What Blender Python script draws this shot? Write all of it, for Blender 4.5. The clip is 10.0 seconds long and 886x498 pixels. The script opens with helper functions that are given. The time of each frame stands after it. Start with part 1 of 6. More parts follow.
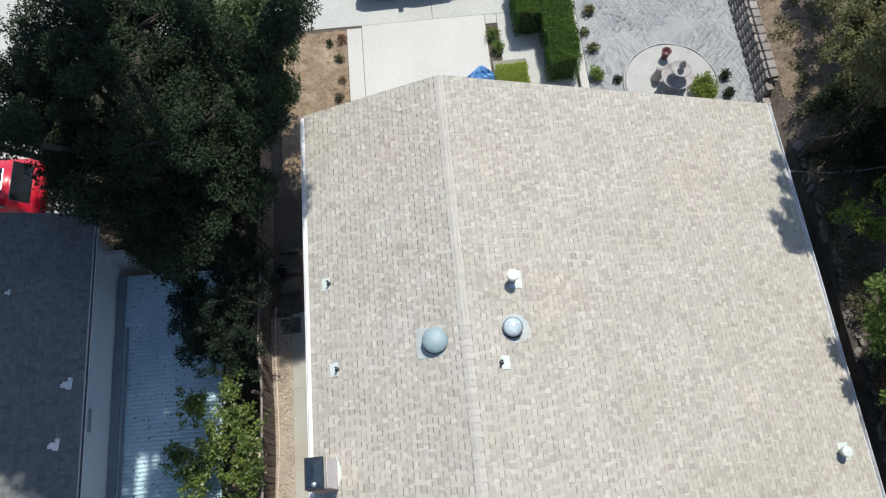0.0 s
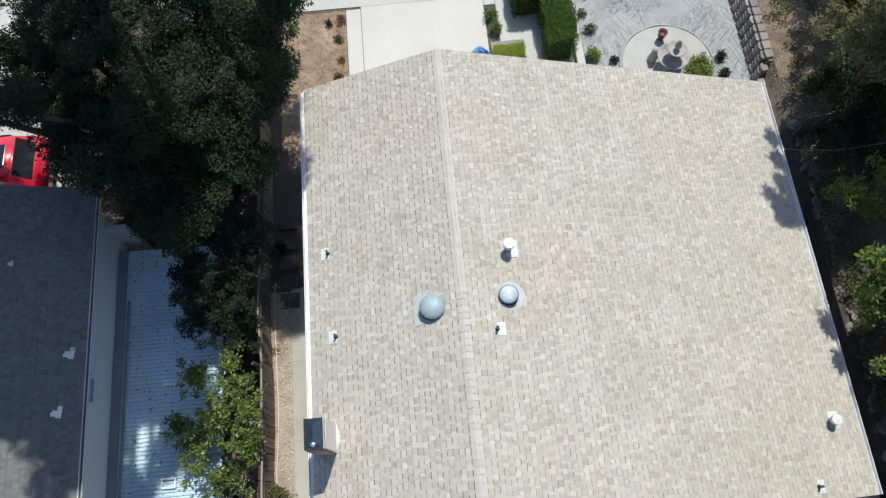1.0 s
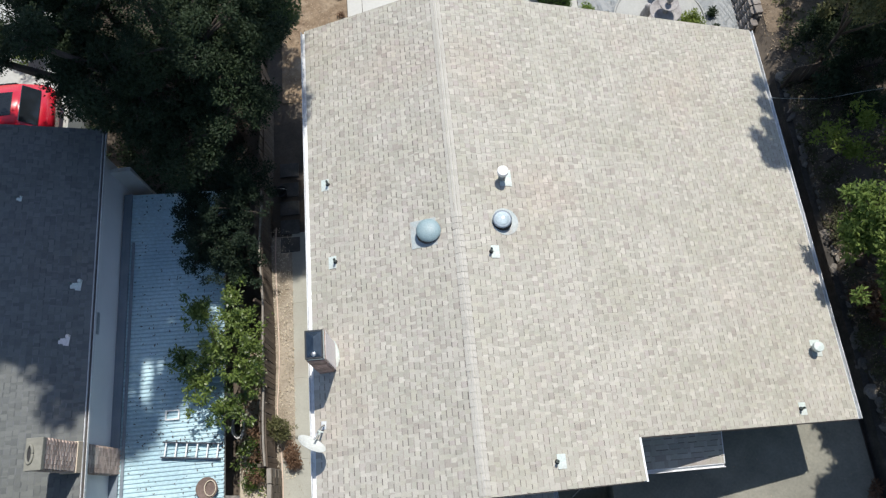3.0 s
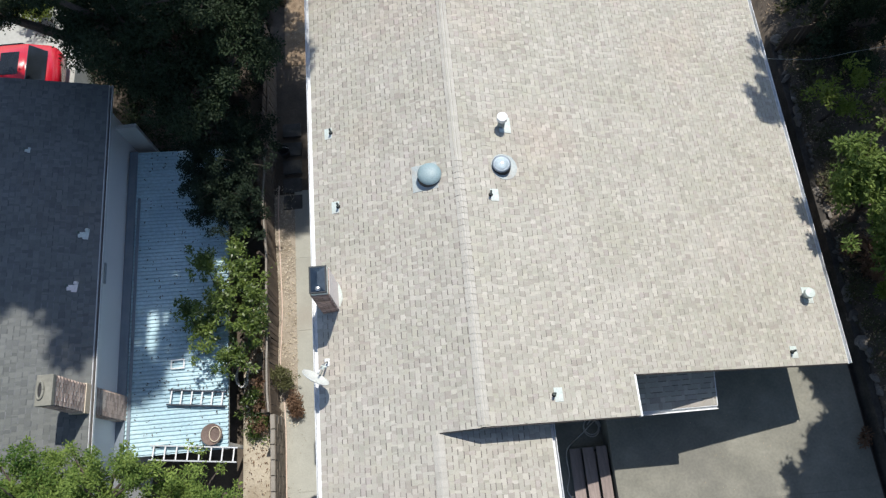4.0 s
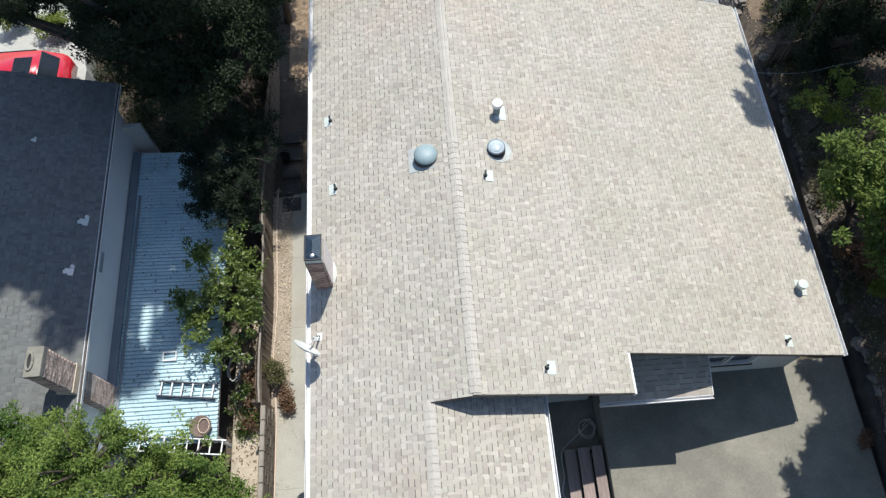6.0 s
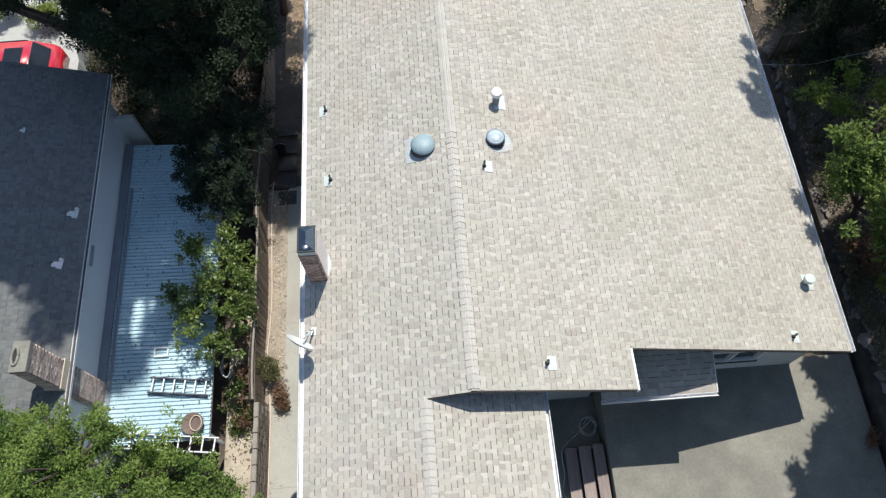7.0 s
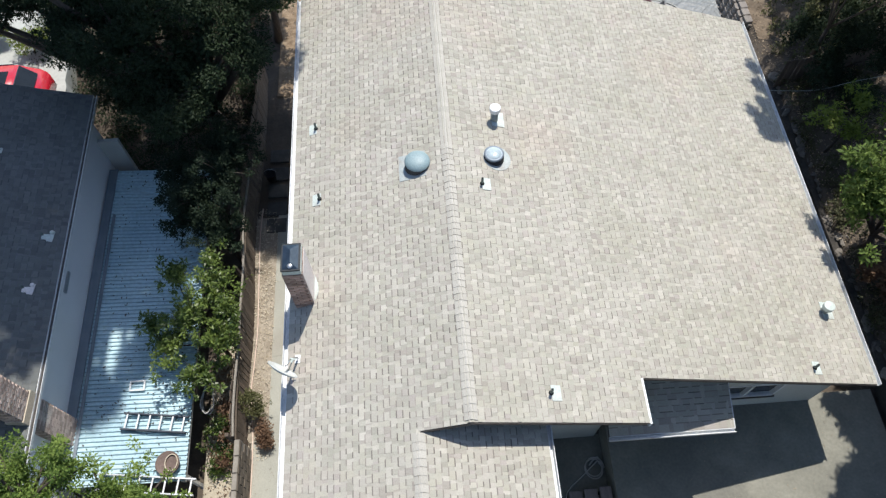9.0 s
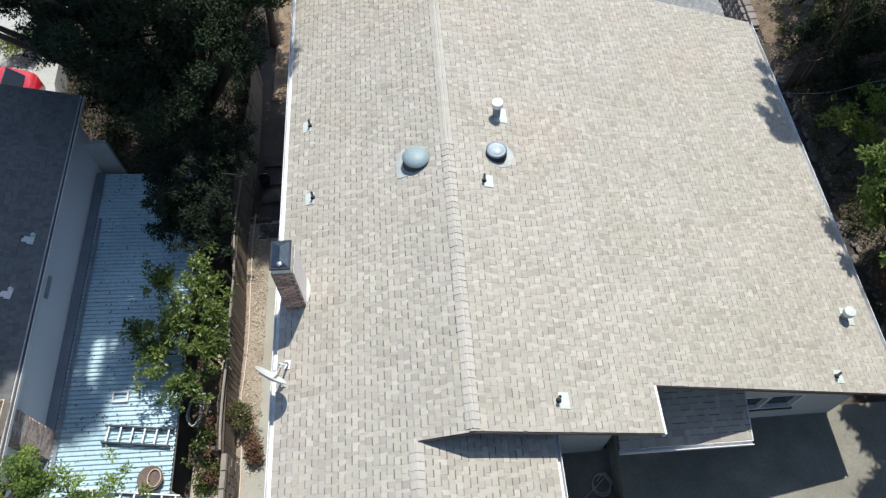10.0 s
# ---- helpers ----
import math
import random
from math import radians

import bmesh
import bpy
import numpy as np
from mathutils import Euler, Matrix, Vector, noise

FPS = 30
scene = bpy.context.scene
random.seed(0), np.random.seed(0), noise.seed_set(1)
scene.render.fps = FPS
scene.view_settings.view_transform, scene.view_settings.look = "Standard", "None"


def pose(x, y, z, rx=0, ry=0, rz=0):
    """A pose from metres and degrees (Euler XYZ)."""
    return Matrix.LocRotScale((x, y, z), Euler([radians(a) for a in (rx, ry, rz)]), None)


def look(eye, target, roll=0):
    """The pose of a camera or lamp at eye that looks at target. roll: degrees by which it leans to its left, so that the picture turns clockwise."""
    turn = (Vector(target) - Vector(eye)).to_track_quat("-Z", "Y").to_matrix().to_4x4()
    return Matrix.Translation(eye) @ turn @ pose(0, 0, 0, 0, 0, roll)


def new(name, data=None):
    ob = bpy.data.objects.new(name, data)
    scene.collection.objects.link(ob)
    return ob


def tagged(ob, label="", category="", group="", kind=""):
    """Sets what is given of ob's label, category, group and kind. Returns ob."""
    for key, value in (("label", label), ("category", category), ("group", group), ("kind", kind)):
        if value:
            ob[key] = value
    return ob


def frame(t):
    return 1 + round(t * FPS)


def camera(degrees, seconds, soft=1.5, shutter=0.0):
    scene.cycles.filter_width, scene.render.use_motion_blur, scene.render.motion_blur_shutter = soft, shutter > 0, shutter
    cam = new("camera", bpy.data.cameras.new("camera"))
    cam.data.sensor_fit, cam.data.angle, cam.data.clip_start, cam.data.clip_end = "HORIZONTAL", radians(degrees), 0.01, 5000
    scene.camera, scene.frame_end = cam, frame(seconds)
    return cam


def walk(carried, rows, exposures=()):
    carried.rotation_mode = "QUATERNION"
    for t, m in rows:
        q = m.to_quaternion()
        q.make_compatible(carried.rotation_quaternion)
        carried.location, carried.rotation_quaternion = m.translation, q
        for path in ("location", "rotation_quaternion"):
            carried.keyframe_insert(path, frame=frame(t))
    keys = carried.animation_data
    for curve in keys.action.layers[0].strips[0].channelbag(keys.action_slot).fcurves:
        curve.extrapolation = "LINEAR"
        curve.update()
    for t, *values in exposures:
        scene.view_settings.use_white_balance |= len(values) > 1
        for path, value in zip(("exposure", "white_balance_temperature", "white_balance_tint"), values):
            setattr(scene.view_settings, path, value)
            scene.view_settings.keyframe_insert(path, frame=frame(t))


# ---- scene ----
cam = camera(64.43, 10.0, soft=1.3)
# seconds, eye, a point looked at, roll
ROWS = [
    (0, (0.347, -0.256, 21.098), (0.445, 3.220, 11.722), -3.93),
    (0.5, (0.320, -0.601, 21.113), (0.433, 2.850, 11.728), -3.60),
    (1, (0.323, -0.906, 21.130), (0.433, 2.514, 11.734), -3.56),
    (1.5, (0.321, -1.217, 21.146), (0.437, 2.173, 11.739), -3.42),
    (2, (0.292, -1.553, 21.153), (0.420, 1.808, 11.736), -3.19),
    (2.5, (0.268, -2.077, 21.139), (0.398, 1.304, 11.729), -3.11),
    (4, (0.071, -3.846, 21.102), (0.215, -0.541, 11.665), -2.61),
    (4.5, (0.032, -4.519, 21.070), (0.171, -1.234, 11.626), -2.62),
    (4.7, (0.017, -4.789, 21.058), (0.154, -1.511, 11.611), -2.62),
    (4.8, (-0.053, -5.846, 20.996), (0.171, -1.652, 11.921), -1.41),
    (5, (-0.038, -5.838, 20.917), (0.185, -1.645, 11.841), -1.39),
    (5.5, (0.001, -5.819, 20.718), (0.222, -1.627, 11.642), -1.35),
    (7, (0.082, -5.771, 20.010), (0.303, -1.587, 10.930), -1.20),
    (7.5, (0.113, -5.756, 19.820), (0.336, -1.541, 10.754), -1.17),
    (8, (0.169, -5.787, 19.571), (0.398, -1.377, 10.599), -1.19),
    (8.5, (0.155, -5.842, 19.210), (0.413, -1.226, 10.343), -0.93),
    (9, (0.135, -5.845, 18.837), (0.424, -1.047, 10.068), -0.67),
    (9.5, (0.131, -5.844, 18.422), (0.436, -0.902, 9.734), -0.52),
    (10, (0.115, -5.828, 17.917), (0.438, -0.767, 9.297), -0.42),
]
walk(cam, [(t, look(eye, target, roll)) for t, eye, target, roll in ROWS], exposures=[(0.0, 0.05), (4.7, 0.05), (4.8, 0.15), (8.0, 0.15), (10.0, 0.09)])

# ---- light ----
SUN_WAY = Vector((0.182, 0.465, 1.0))
world = bpy.data.worlds.new("sky")
scene.world = world
world.use_nodes = True
sky = world.node_tree.nodes.new("ShaderNodeTexSky")
sky.sky_type = "NISHITA"
sky.sun_disc = False
sky.ozone_density = 1.7
sky.dust_density = 0.6
sky.sun_elevation = math.atan2(1.0, math.hypot(0.182, 0.465))
sky.sun_rotation = math.atan2(0.182, 0.465)
backing = world.node_tree.nodes["Background"]
backing.inputs["Strength"].default_value = 0.15
world.node_tree.links.new(sky.outputs["Color"], backing.inputs["Color"])
sun_data = bpy.data.lights.new("sun", "SUN")
sun_data.energy = 4.5
sun_data.angle = radians(0.5)
sun_data.color = (1.0, 0.962, 0.895)
sun = new("sun", sun_data)
sun.matrix_world = look(SUN_WAY * 40, (0, 0, 0))


# ---- materials ----
def surf(name, a, b, scale=1.0, rough=0.8, bump=0.2, metal=0.0, vary=0.0, fine=40.0, c=None, stretch=(1, 1, 1), coat=0.0, bump_scale=None, specks=0.0):
    """A surface of two colours mottled at two scales; vary: how much the pieces differ in brightness; c: a stain colour."""
    m = bpy.data.materials.new(name)
    m.use_nodes = True
    n, l = m.node_tree.nodes, m.node_tree.links
    p = n["Principled BSDF"]
    p.inputs["Roughness"].default_value = rough
    p.inputs["Metallic"].default_value = metal
    p.inputs["Coat Weight"].default_value = coat
    co = n.new("ShaderNodeTexCoord")
    mp = n.new("ShaderNodeMapping")
    mp.inputs["Scale"].default_value = stretch
    l.new(co.outputs["Object"], mp.inputs["Vector"])
    big = n.new("ShaderNodeTexNoise")
    big.inputs["Scale"].default_value = scale
    big.inputs["Detail"].default_value = 6
    big.inputs["Roughness"].default_value = 0.6
    small = n.new("ShaderNodeTexNoise")
    small.inputs["Scale"].default_value = fine
    small.inputs["Detail"].default_value = 4
    for t in (big, small):
        l.new(mp.outputs["Vector"], t.inputs["Vector"])
    ramp = n.new("ShaderNodeMapRange")
    ramp.inputs["From Min"].default_value, ramp.inputs["From Max"].default_value = 0.32, 0.68
    l.new(big.outputs["Fac"], ramp.inputs["Value"])
    mix = n.new("ShaderNodeMix")
    mix.data_type = "RGBA"
    mix.inputs["A"].default_value, mix.inputs["B"].default_value = (*a, 1), (*b, 1)
    l.new(ramp.outputs["Result"], mix.inputs["Factor"])
    out = mix.outputs["Result"]
    if c:
        far = n.new("ShaderNodeTexNoise")
        far.inputs["Scale"].default_value = scale * 0.37
        far.inputs["Detail"].default_value = 7
        l.new(mp.outputs["Vector"], far.inputs["Vector"])
        r2 = n.new("ShaderNodeMapRange")
        r2.inputs["From Min"].default_value, r2.inputs["From Max"].default_value = 0.52, 0.7
        l.new(far.outputs["Fac"], r2.inputs["Value"])
        m2 = n.new("ShaderNodeMix")
        m2.data_type = "RGBA"
        m2.inputs["B"].default_value = (*c, 1)
        l.new(r2.outputs["Result"], m2.inputs["Factor"])
        l.new(out, m2.inputs["A"])
        out = m2.outputs["Result"]
    grain = n.new("ShaderNodeMapRange")
    grain.inputs["From Min"].default_value, grain.inputs["From Max"].default_value = 0.25, 0.75
    grain.inputs["To Min"].default_value, grain.inputs["To Max"].default_value = 0.84 - specks, 1.14 + specks
    l.new(small.outputs["Fac"], grain.inputs["Value"])
    value = grain.outputs["Result"]
    if vary:
        geo, info = n.new("ShaderNodeNewGeometry"), n.new("ShaderNodeObjectInfo")
        both = n.new("ShaderNodeMath")
        both.operation = "ADD"
        l.new(geo.outputs["Random Per Island"], both.inputs[0])
        l.new(info.outputs["Random"], both.inputs[1])
        part_of = n.new("ShaderNodeMath")
        part_of.operation = "FRACT"
        l.new(both.outputs[0], part_of.inputs[0])
        r3 = n.new("ShaderNodeMapRange")
        r3.inputs["To Min"].default_value, r3.inputs["To Max"].default_value = 1 - vary, 1 + vary
        l.new(part_of.outputs[0], r3.inputs["Value"])
        times = n.new("ShaderNodeMath")
        times.operation = "MULTIPLY"
        l.new(value, times.inputs[0])
        l.new(r3.outputs["Result"], times.inputs[1])
        value = times.outputs[0]
    tint = n.new("ShaderNodeVectorMath")
    tint.operation = "SCALE"
    l.new(out, tint.inputs[0])
    l.new(value, tint.inputs["Scale"])
    l.new(tint.outputs["Vector"], p.inputs["Base Color"])
    if bump:
        bp = n.new("ShaderNodeBump")
        bp.inputs["Strength"].default_value = bump
        bp.inputs["Distance"].default_value = 0.01
        src = small
        if bump_scale:
            src = n.new("ShaderNodeTexNoise")
            src.inputs["Scale"].default_value = bump_scale
            src.inputs["Detail"].default_value = 5
            l.new(mp.outputs["Vector"], src.inputs["Vector"])
        l.new(src.outputs["Fac"], bp.inputs["Height"])
        l.new(bp.outputs["Normal"], p.inputs["Normal"])
    return m


def shingle_surf(name, tones, rough=0.92):
    """Mineral granules: each tab takes one of the tones, blended, with fine specks and broad weathering."""
    m = surf(name, (1, 1, 1), (0.88, 0.89, 0.85), 0.8, rough, 0.3, fine=90.0, vary=0.05, specks=0.03, c=(0.985, 0.925, 0.895))
    n, l = m.node_tree.nodes, m.node_tree.links
    geo, info = n.new("ShaderNodeNewGeometry"), n.new("ShaderNodeObjectInfo")
    both = n.new("ShaderNodeMath")
    both.operation = "ADD"
    l.new(geo.outputs["Random Per Island"], both.inputs[0])
    l.new(info.outputs["Random"], both.inputs[1])
    k = n.new("ShaderNodeMath")
    k.operation = "MULTIPLY"
    k.inputs[1].default_value = 7.31
    fr = n.new("ShaderNodeMath")
    fr.operation = "FRACT"
    l.new(both.outputs[0], k.inputs[0])
    l.new(k.outputs[0], fr.inputs[0])
    ramp = n.new("ShaderNodeValToRGB")
    els = ramp.color_ramp.elements
    while len(els) < len(tones):
        els.new(0.5)
    for i, tone in enumerate(tones):
        els[i].position = i / (len(tones) - 1)
        els[i].color = (*tone, 1)
    l.new(fr.outputs[0], ramp.inputs["Fac"])
    mul = n.new("ShaderNodeMix")
    mul.data_type, mul.blend_type = "RGBA", "MULTIPLY"
    mul.inputs["Factor"].default_value = 1.0
    p = n["Principled BSDF"]
    old = p.inputs["Base Color"].links[0].from_socket
    l.new(old, mul.inputs["A"])
    l.new(ramp.outputs["Color"], mul.inputs["B"])
    l.new(mul.outputs["Result"], p.inputs["Base Color"])
    return m


def leaf_surf(name, a, b, through_colour=0.3, rough=0.68):
    """Leaves: tone by leaf, with some light let through."""
    m = bpy.data.materials.new(name)
    m.use_nodes = True
    n, l = m.node_tree.nodes, m.node_tree.links
    p = n["Principled BSDF"]
    p.inputs["Roughness"].default_value = rough
    p.inputs["Specular IOR Level"].default_value = 0.25 if rough > 0.6 else 0.5
    geo = n.new("ShaderNodeNewGeometry")
    co = n.new("ShaderNodeTexCoord")
    big = n.new("ShaderNodeTexNoise")
    big.inputs["Scale"].default_value = 0.9
    l.new(co.outputs["Object"], big.inputs["Vector"])
    add = n.new("ShaderNodeMath")
    add.operation = "MULTIPLY_ADD"
    add.inputs[1].default_value = 0.6
    l.new(geo.outputs["Random Per Island"], add.inputs[0])
    half = n.new("ShaderNodeMath")
    half.operation = "MULTIPLY_ADD"
    half.inputs[1].default_value, half.inputs[2].default_value = 1.6, -0.6
    l.new(big.outputs["Fac"], half.inputs[0])
    l.new(half.outputs[0], add.inputs[2])
    mix = n.new("ShaderNodeMix")
    mix.data_type = "RGBA"
    mix.inputs["A"].default_value, mix.inputs["B"].default_value = (*a, 1), (*b, 1)
    l.new(add.outputs[0], mix.inputs["Factor"])
    l.new(mix.outputs["Result"], p.inputs["Base Color"])
    tr = n.new("ShaderNodeBsdfTranslucent")
    l.new(mix.outputs["Result"], tr.inputs["Color"])
    ms = n.new("ShaderNodeMixShader")
    ms.inputs["Fac"].default_value = through_colour
    l.new(p.outputs["BSDF"], ms.inputs[1])
    l.new(tr.outputs["BSDF"], ms.inputs[2])
    l.new(ms.outputs["Shader"], n["Material Output"].inputs["Surface"])
    return m


def glass_surf(name, tint, rough=0.05):
    m = bpy.data.materials.new(name)
    m.use_nodes = True
    p = m.node_tree.nodes["Principled BSDF"]
    p.inputs["Base Color"].default_value = (*tint, 1)
    p.inputs["Roughness"].default_value = rough
    p.inputs["Transmission Weight"].default_value = 1.0
    p.inputs["IOR"].default_value = 1.45
    return m


M = {
    "facing": surf("pale_pink_sheet", (0.84, 0.78, 0.74), (0.80, 0.72, 0.68), 4, 0.8, 0.1, fine=40),
    "shingle": shingle_surf("tan_shingles", [(0.37, 0.335, 0.298), (0.436, 0.422, 0.36), (0.47, 0.44, 0.39), (0.385, 0.368, 0.315), (0.53, 0.50, 0.442), (0.455, 0.434, 0.362), (0.43, 0.388, 0.355)]),
    "shingle_band": surf("shadow_band_granules", (0.225, 0.2, 0.178), (0.295, 0.265, 0.238), 3, 0.95, 0.3, vary=0.35, fine=90),
    "grey_shingle_band": surf("black_shadow_band_granules", (0.115, 0.12, 0.125), (0.15, 0.157, 0.16), 3, 0.95, 0.3, vary=0.3, fine=90),
    "cap": shingle_surf("tan_caps", [(0.46, 0.435, 0.388), (0.51, 0.485, 0.437), (0.48, 0.455, 0.408)]),
    "grey_shingle": shingle_surf("slate_shingles", [(0.118, 0.125, 0.126), (0.146, 0.154, 0.152), (0.172, 0.18, 0.175), (0.13, 0.138, 0.135)]),
    "deck": surf("roof_deck", (0.16, 0.145, 0.13), (0.12, 0.11, 0.10), 2, 0.95),
    "white": surf("white_metal", (0.80, 0.81, 0.80), (0.70, 0.71, 0.71), 1.2, 0.45, 0.03, fine=15, c=(0.6, 0.6, 0.58)),
    "stucco": surf("pale_stucco", (0.62, 0.63, 0.60), (0.52, 0.53, 0.51), 0.9, 0.95, 0.5, fine=60, c=(0.45, 0.45, 0.42)),
    "white_wall": surf("white_wall", (0.89, 0.9, 0.9), (0.86, 0.87, 0.87), 0.7, 0.9, 0.2, fine=50, specks=-0.08, c=(0.8, 0.81, 0.81)),
    "trim": surf("dark_trim", (0.05, 0.045, 0.04), (0.07, 0.06, 0.055), 3, 0.6, 0.1),
    "brick": surf("red_brown_brick", (0.34, 0.21, 0.165), (0.44, 0.31, 0.25), 6, 0.9, 0.4, vary=0.4, fine=60, c=(0.54, 0.46, 0.41)),
    "pale_brick": surf("weathered_pink_brick", (0.40, 0.30, 0.255), (0.50, 0.41, 0.36), 6, 0.9, 0.4, vary=0.35, fine=60, c=(0.58, 0.52, 0.47)),
    "pale_litter": leaf_surf("bleached_leaf_litter", (0.52, 0.45, 0.33), (0.76, 0.69, 0.56), 0.1),
    "mortar": surf("mortar", (0.36, 0.33, 0.29), (0.28, 0.26, 0.23), 8, 0.95, 0.4),
    "cap_metal": surf("dark_cap_metal", (0.016, 0.02, 0.024), (0.028, 0.033, 0.038), 4, 0.35, 0.05, metal=0.4),
    "lid_metal": surf("dark_steel_lid", (0.10, 0.13, 0.155), (0.06, 0.08, 0.10), 5, 0.22, 0.08, metal=0.8),
    "galv": surf("galvanised_steel", (0.55, 0.57, 0.57), (0.42, 0.44, 0.45), 7, 0.4, 0.08, metal=0.8, fine=30),
    "flash": surf("pale_flashing", (0.52, 0.59, 0.545), (0.62, 0.67, 0.63), 5, 0.55, 0.1, metal=0.05, c=(0.5, 0.52, 0.48)),
    "blue_flash": surf("weathered_lead_flashing", (0.40, 0.455, 0.455), (0.48, 0.505, 0.485), 6, 0.6, 0.25, metal=0.2, c=(0.40, 0.37, 0.33)),
    "dome": surf("frosted_acrylic", (0.235, 0.325, 0.345), (0.28, 0.37, 0.385), 3, 0.5, 0.0, coat=0.05),
    "lens": surf("cloudy_clear_acrylic", (0.52, 0.6, 0.62), (0.34, 0.41, 0.44), 5, 0.12, 0.15, coat=0.5, fine=12),
    "clear": glass_surf("clear_acrylic", (0.94, 0.97, 0.98)),
    "pane": surf("dark_window_glass", (0.012, 0.015, 0.018), (0.018, 0.022, 0.026), 2, 0.06, 0.0),
    "rubber": surf("black_rubber", (0.02, 0.02, 0.022), (0.03, 0.03, 0.03), 5, 0.7, 0.1),
    "dull_pipe": surf("dull_grey_green_metal", (0.26, 0.29, 0.27), (0.34, 0.37, 0.35), 7, 0.6, 0.1, metal=0.2),
    "wall_block": surf("weathered_brown_block", (0.2, 0.165, 0.13), (0.14, 0.115, 0.09), 5, 0.95, 0.6, vary=0.3, fine=30),
    "dark_slab": surf("shade_dark_slab", (0.10, 0.096, 0.088), (0.065, 0.062, 0.056), 5, 0.85, 0.4, fine=25),
    "sun_bleached": surf("bleached_timber", (0.33, 0.30, 0.26), (0.25, 0.225, 0.19), 4, 0.9, 0.3, fine=30),
    "rail_metal": surf("shade_dark_rails", (0.025, 0.03, 0.045), (0.045, 0.055, 0.075), 5, 0.45, 0.05, metal=0.3),
    "pipe": surf("old_vent_pipe", (0.10, 0.13, 0.12), (0.16, 0.19, 0.17), 9, 0.6, 0.2),
    "dish": surf("pale_dish", (0.66, 0.68, 0.64), (0.58, 0.60, 0.57), 3, 0.4, 0.02),
    "concrete": surf("grey_concrete", (0.282, 0.274, 0.228), (0.192, 0.188, 0.157), 1.1, 0.92, 0.35, fine=14, specks=-0.02, c=(0.17, 0.166, 0.145), bump_scale=60),
    "white_concrete": surf("pale_concrete", (0.535, 0.53, 0.49), (0.495, 0.49, 0.455), 0.6, 0.9, 0.2, fine=9, specks=-0.11, c=(0.43, 0.425, 0.395), bump_scale=60),
    "grey_pavement": surf("grey_green_pavement", (0.47, 0.48, 0.445), (0.42, 0.43, 0.40), 0.5, 0.9, 0.25, fine=9, specks=-0.06, c=(0.36, 0.365, 0.34), bump_scale=60),
    "walkway": surf("side_walk_concrete", (0.43, 0.425, 0.37), (0.35, 0.345, 0.30), 1.1, 0.92, 0.3, fine=45, c=(0.36, 0.33, 0.28), bump_scale=60),
    "soil": surf("dry_soil", (0.41, 0.355, 0.285), (0.31, 0.265, 0.21), 2.2, 0.97, 0.9, fine=25, c=(0.22, 0.18, 0.13), bump_scale=9),
    "ground": surf("leaf_littered_earth", (0.13, 0.105, 0.08), (0.075, 0.06, 0.047), 1.4, 0.97, 0.9, fine=18, c=(0.13, 0.105, 0.08), bump_scale=8),
    "wood": surf("weathered_fence_wood", (0.11, 0.082, 0.062), (0.17, 0.135, 0.105), 3, 0.9, 0.4, vary=0.25, fine=30, stretch=(8, 8, 0.6)),
    "plank": surf("brown_step_boards", (0.33, 0.27, 0.245), (0.23, 0.188, 0.172), 2.5, 0.85, 0.35, vary=0.14, fine=25, stretch=(7, 0.7, 7)),
    "riser": surf("shaded_step_timber", (0.045, 0.036, 0.03), (0.06, 0.05, 0.04), 3, 0.9, 0.3),
    "corrugated": surf("pale_corrugated_metal", (0.50, 0.66, 0.71), (0.44, 0.605, 0.655), 0.9, 0.5, 0.04, metal=0.0, fine=12, c=(0.36, 0.52, 0.59)),
    "ledger": surf("grey_ledger_metal", (0.19, 0.23, 0.27), (0.24, 0.28, 0.32), 2, 0.5, 0.06, metal=0.3),
    "aluminium": surf("aluminium", (0.62, 0.63, 0.64), (0.5, 0.51, 0.52), 6, 0.35, 0.05, metal=0.8),
    "bark": surf("grey_brown_bark", (0.09, 0.07, 0.055), (0.055, 0.043, 0.034), 6, 0.95, 0.8, fine=25, stretch=(3, 3, 0.7)),
    "dark_leaf": leaf_surf("dark_leaves", (0.014, 0.026, 0.012), (0.038, 0.060, 0.025), 0.2),
    "deep_leaf": leaf_surf("deep_green_leaves", (0.012, 0.023, 0.014), (0.03, 0.05, 0.025), 0.2),
    "citrus_leaf": leaf_surf("citrus_leaves", (0.02, 0.056, 0.014), (0.255, 0.335, 0.082), 0.38, 0.4),
    "feather_leaf": leaf_surf("feathery_leaves", (0.05, 0.115, 0.02), (0.31, 0.40, 0.10), 0.38),
    "mid_leaf": leaf_surf("mid_green_leaves", (0.04, 0.085, 0.02), (0.24, 0.32, 0.08), 0.38),
    "glossy_leaf": leaf_surf("glossy_dark_leaves", (0.025, 0.06, 0.02), (0.12, 0.175, 0.055), 0.3, 0.5),
    "dry_leaf": leaf_surf("dusty_leaves", (0.06, 0.065, 0.033), (0.13, 0.13, 0.066), 0.25),
    "bright_lime_leaf": leaf_surf("bright_lime_leaves", (0.22, 0.30, 0.05), (0.42, 0.49, 0.11), 0.35),
    "lime_leaf": leaf_surf("lime_leaves", (0.12, 0.18, 0.03), (0.24, 0.29, 0.06), 0.35),
    "brown_leaf": leaf_surf("withered_leaves", (0.16, 0.09, 0.055), (0.26, 0.17, 0.11), 0.3),
    "hedge_leaf": leaf_surf("hedge_leaves", (0.045, 0.105, 0.018), (0.12, 0.205, 0.04), 0.35),
    "fabric": surf("grey_weed_fabric", (0.155, 0.17, 0.175), (0.215, 0.23, 0.235), 1.3, 0.5, 0.3, fine=20, bump_scale=14),
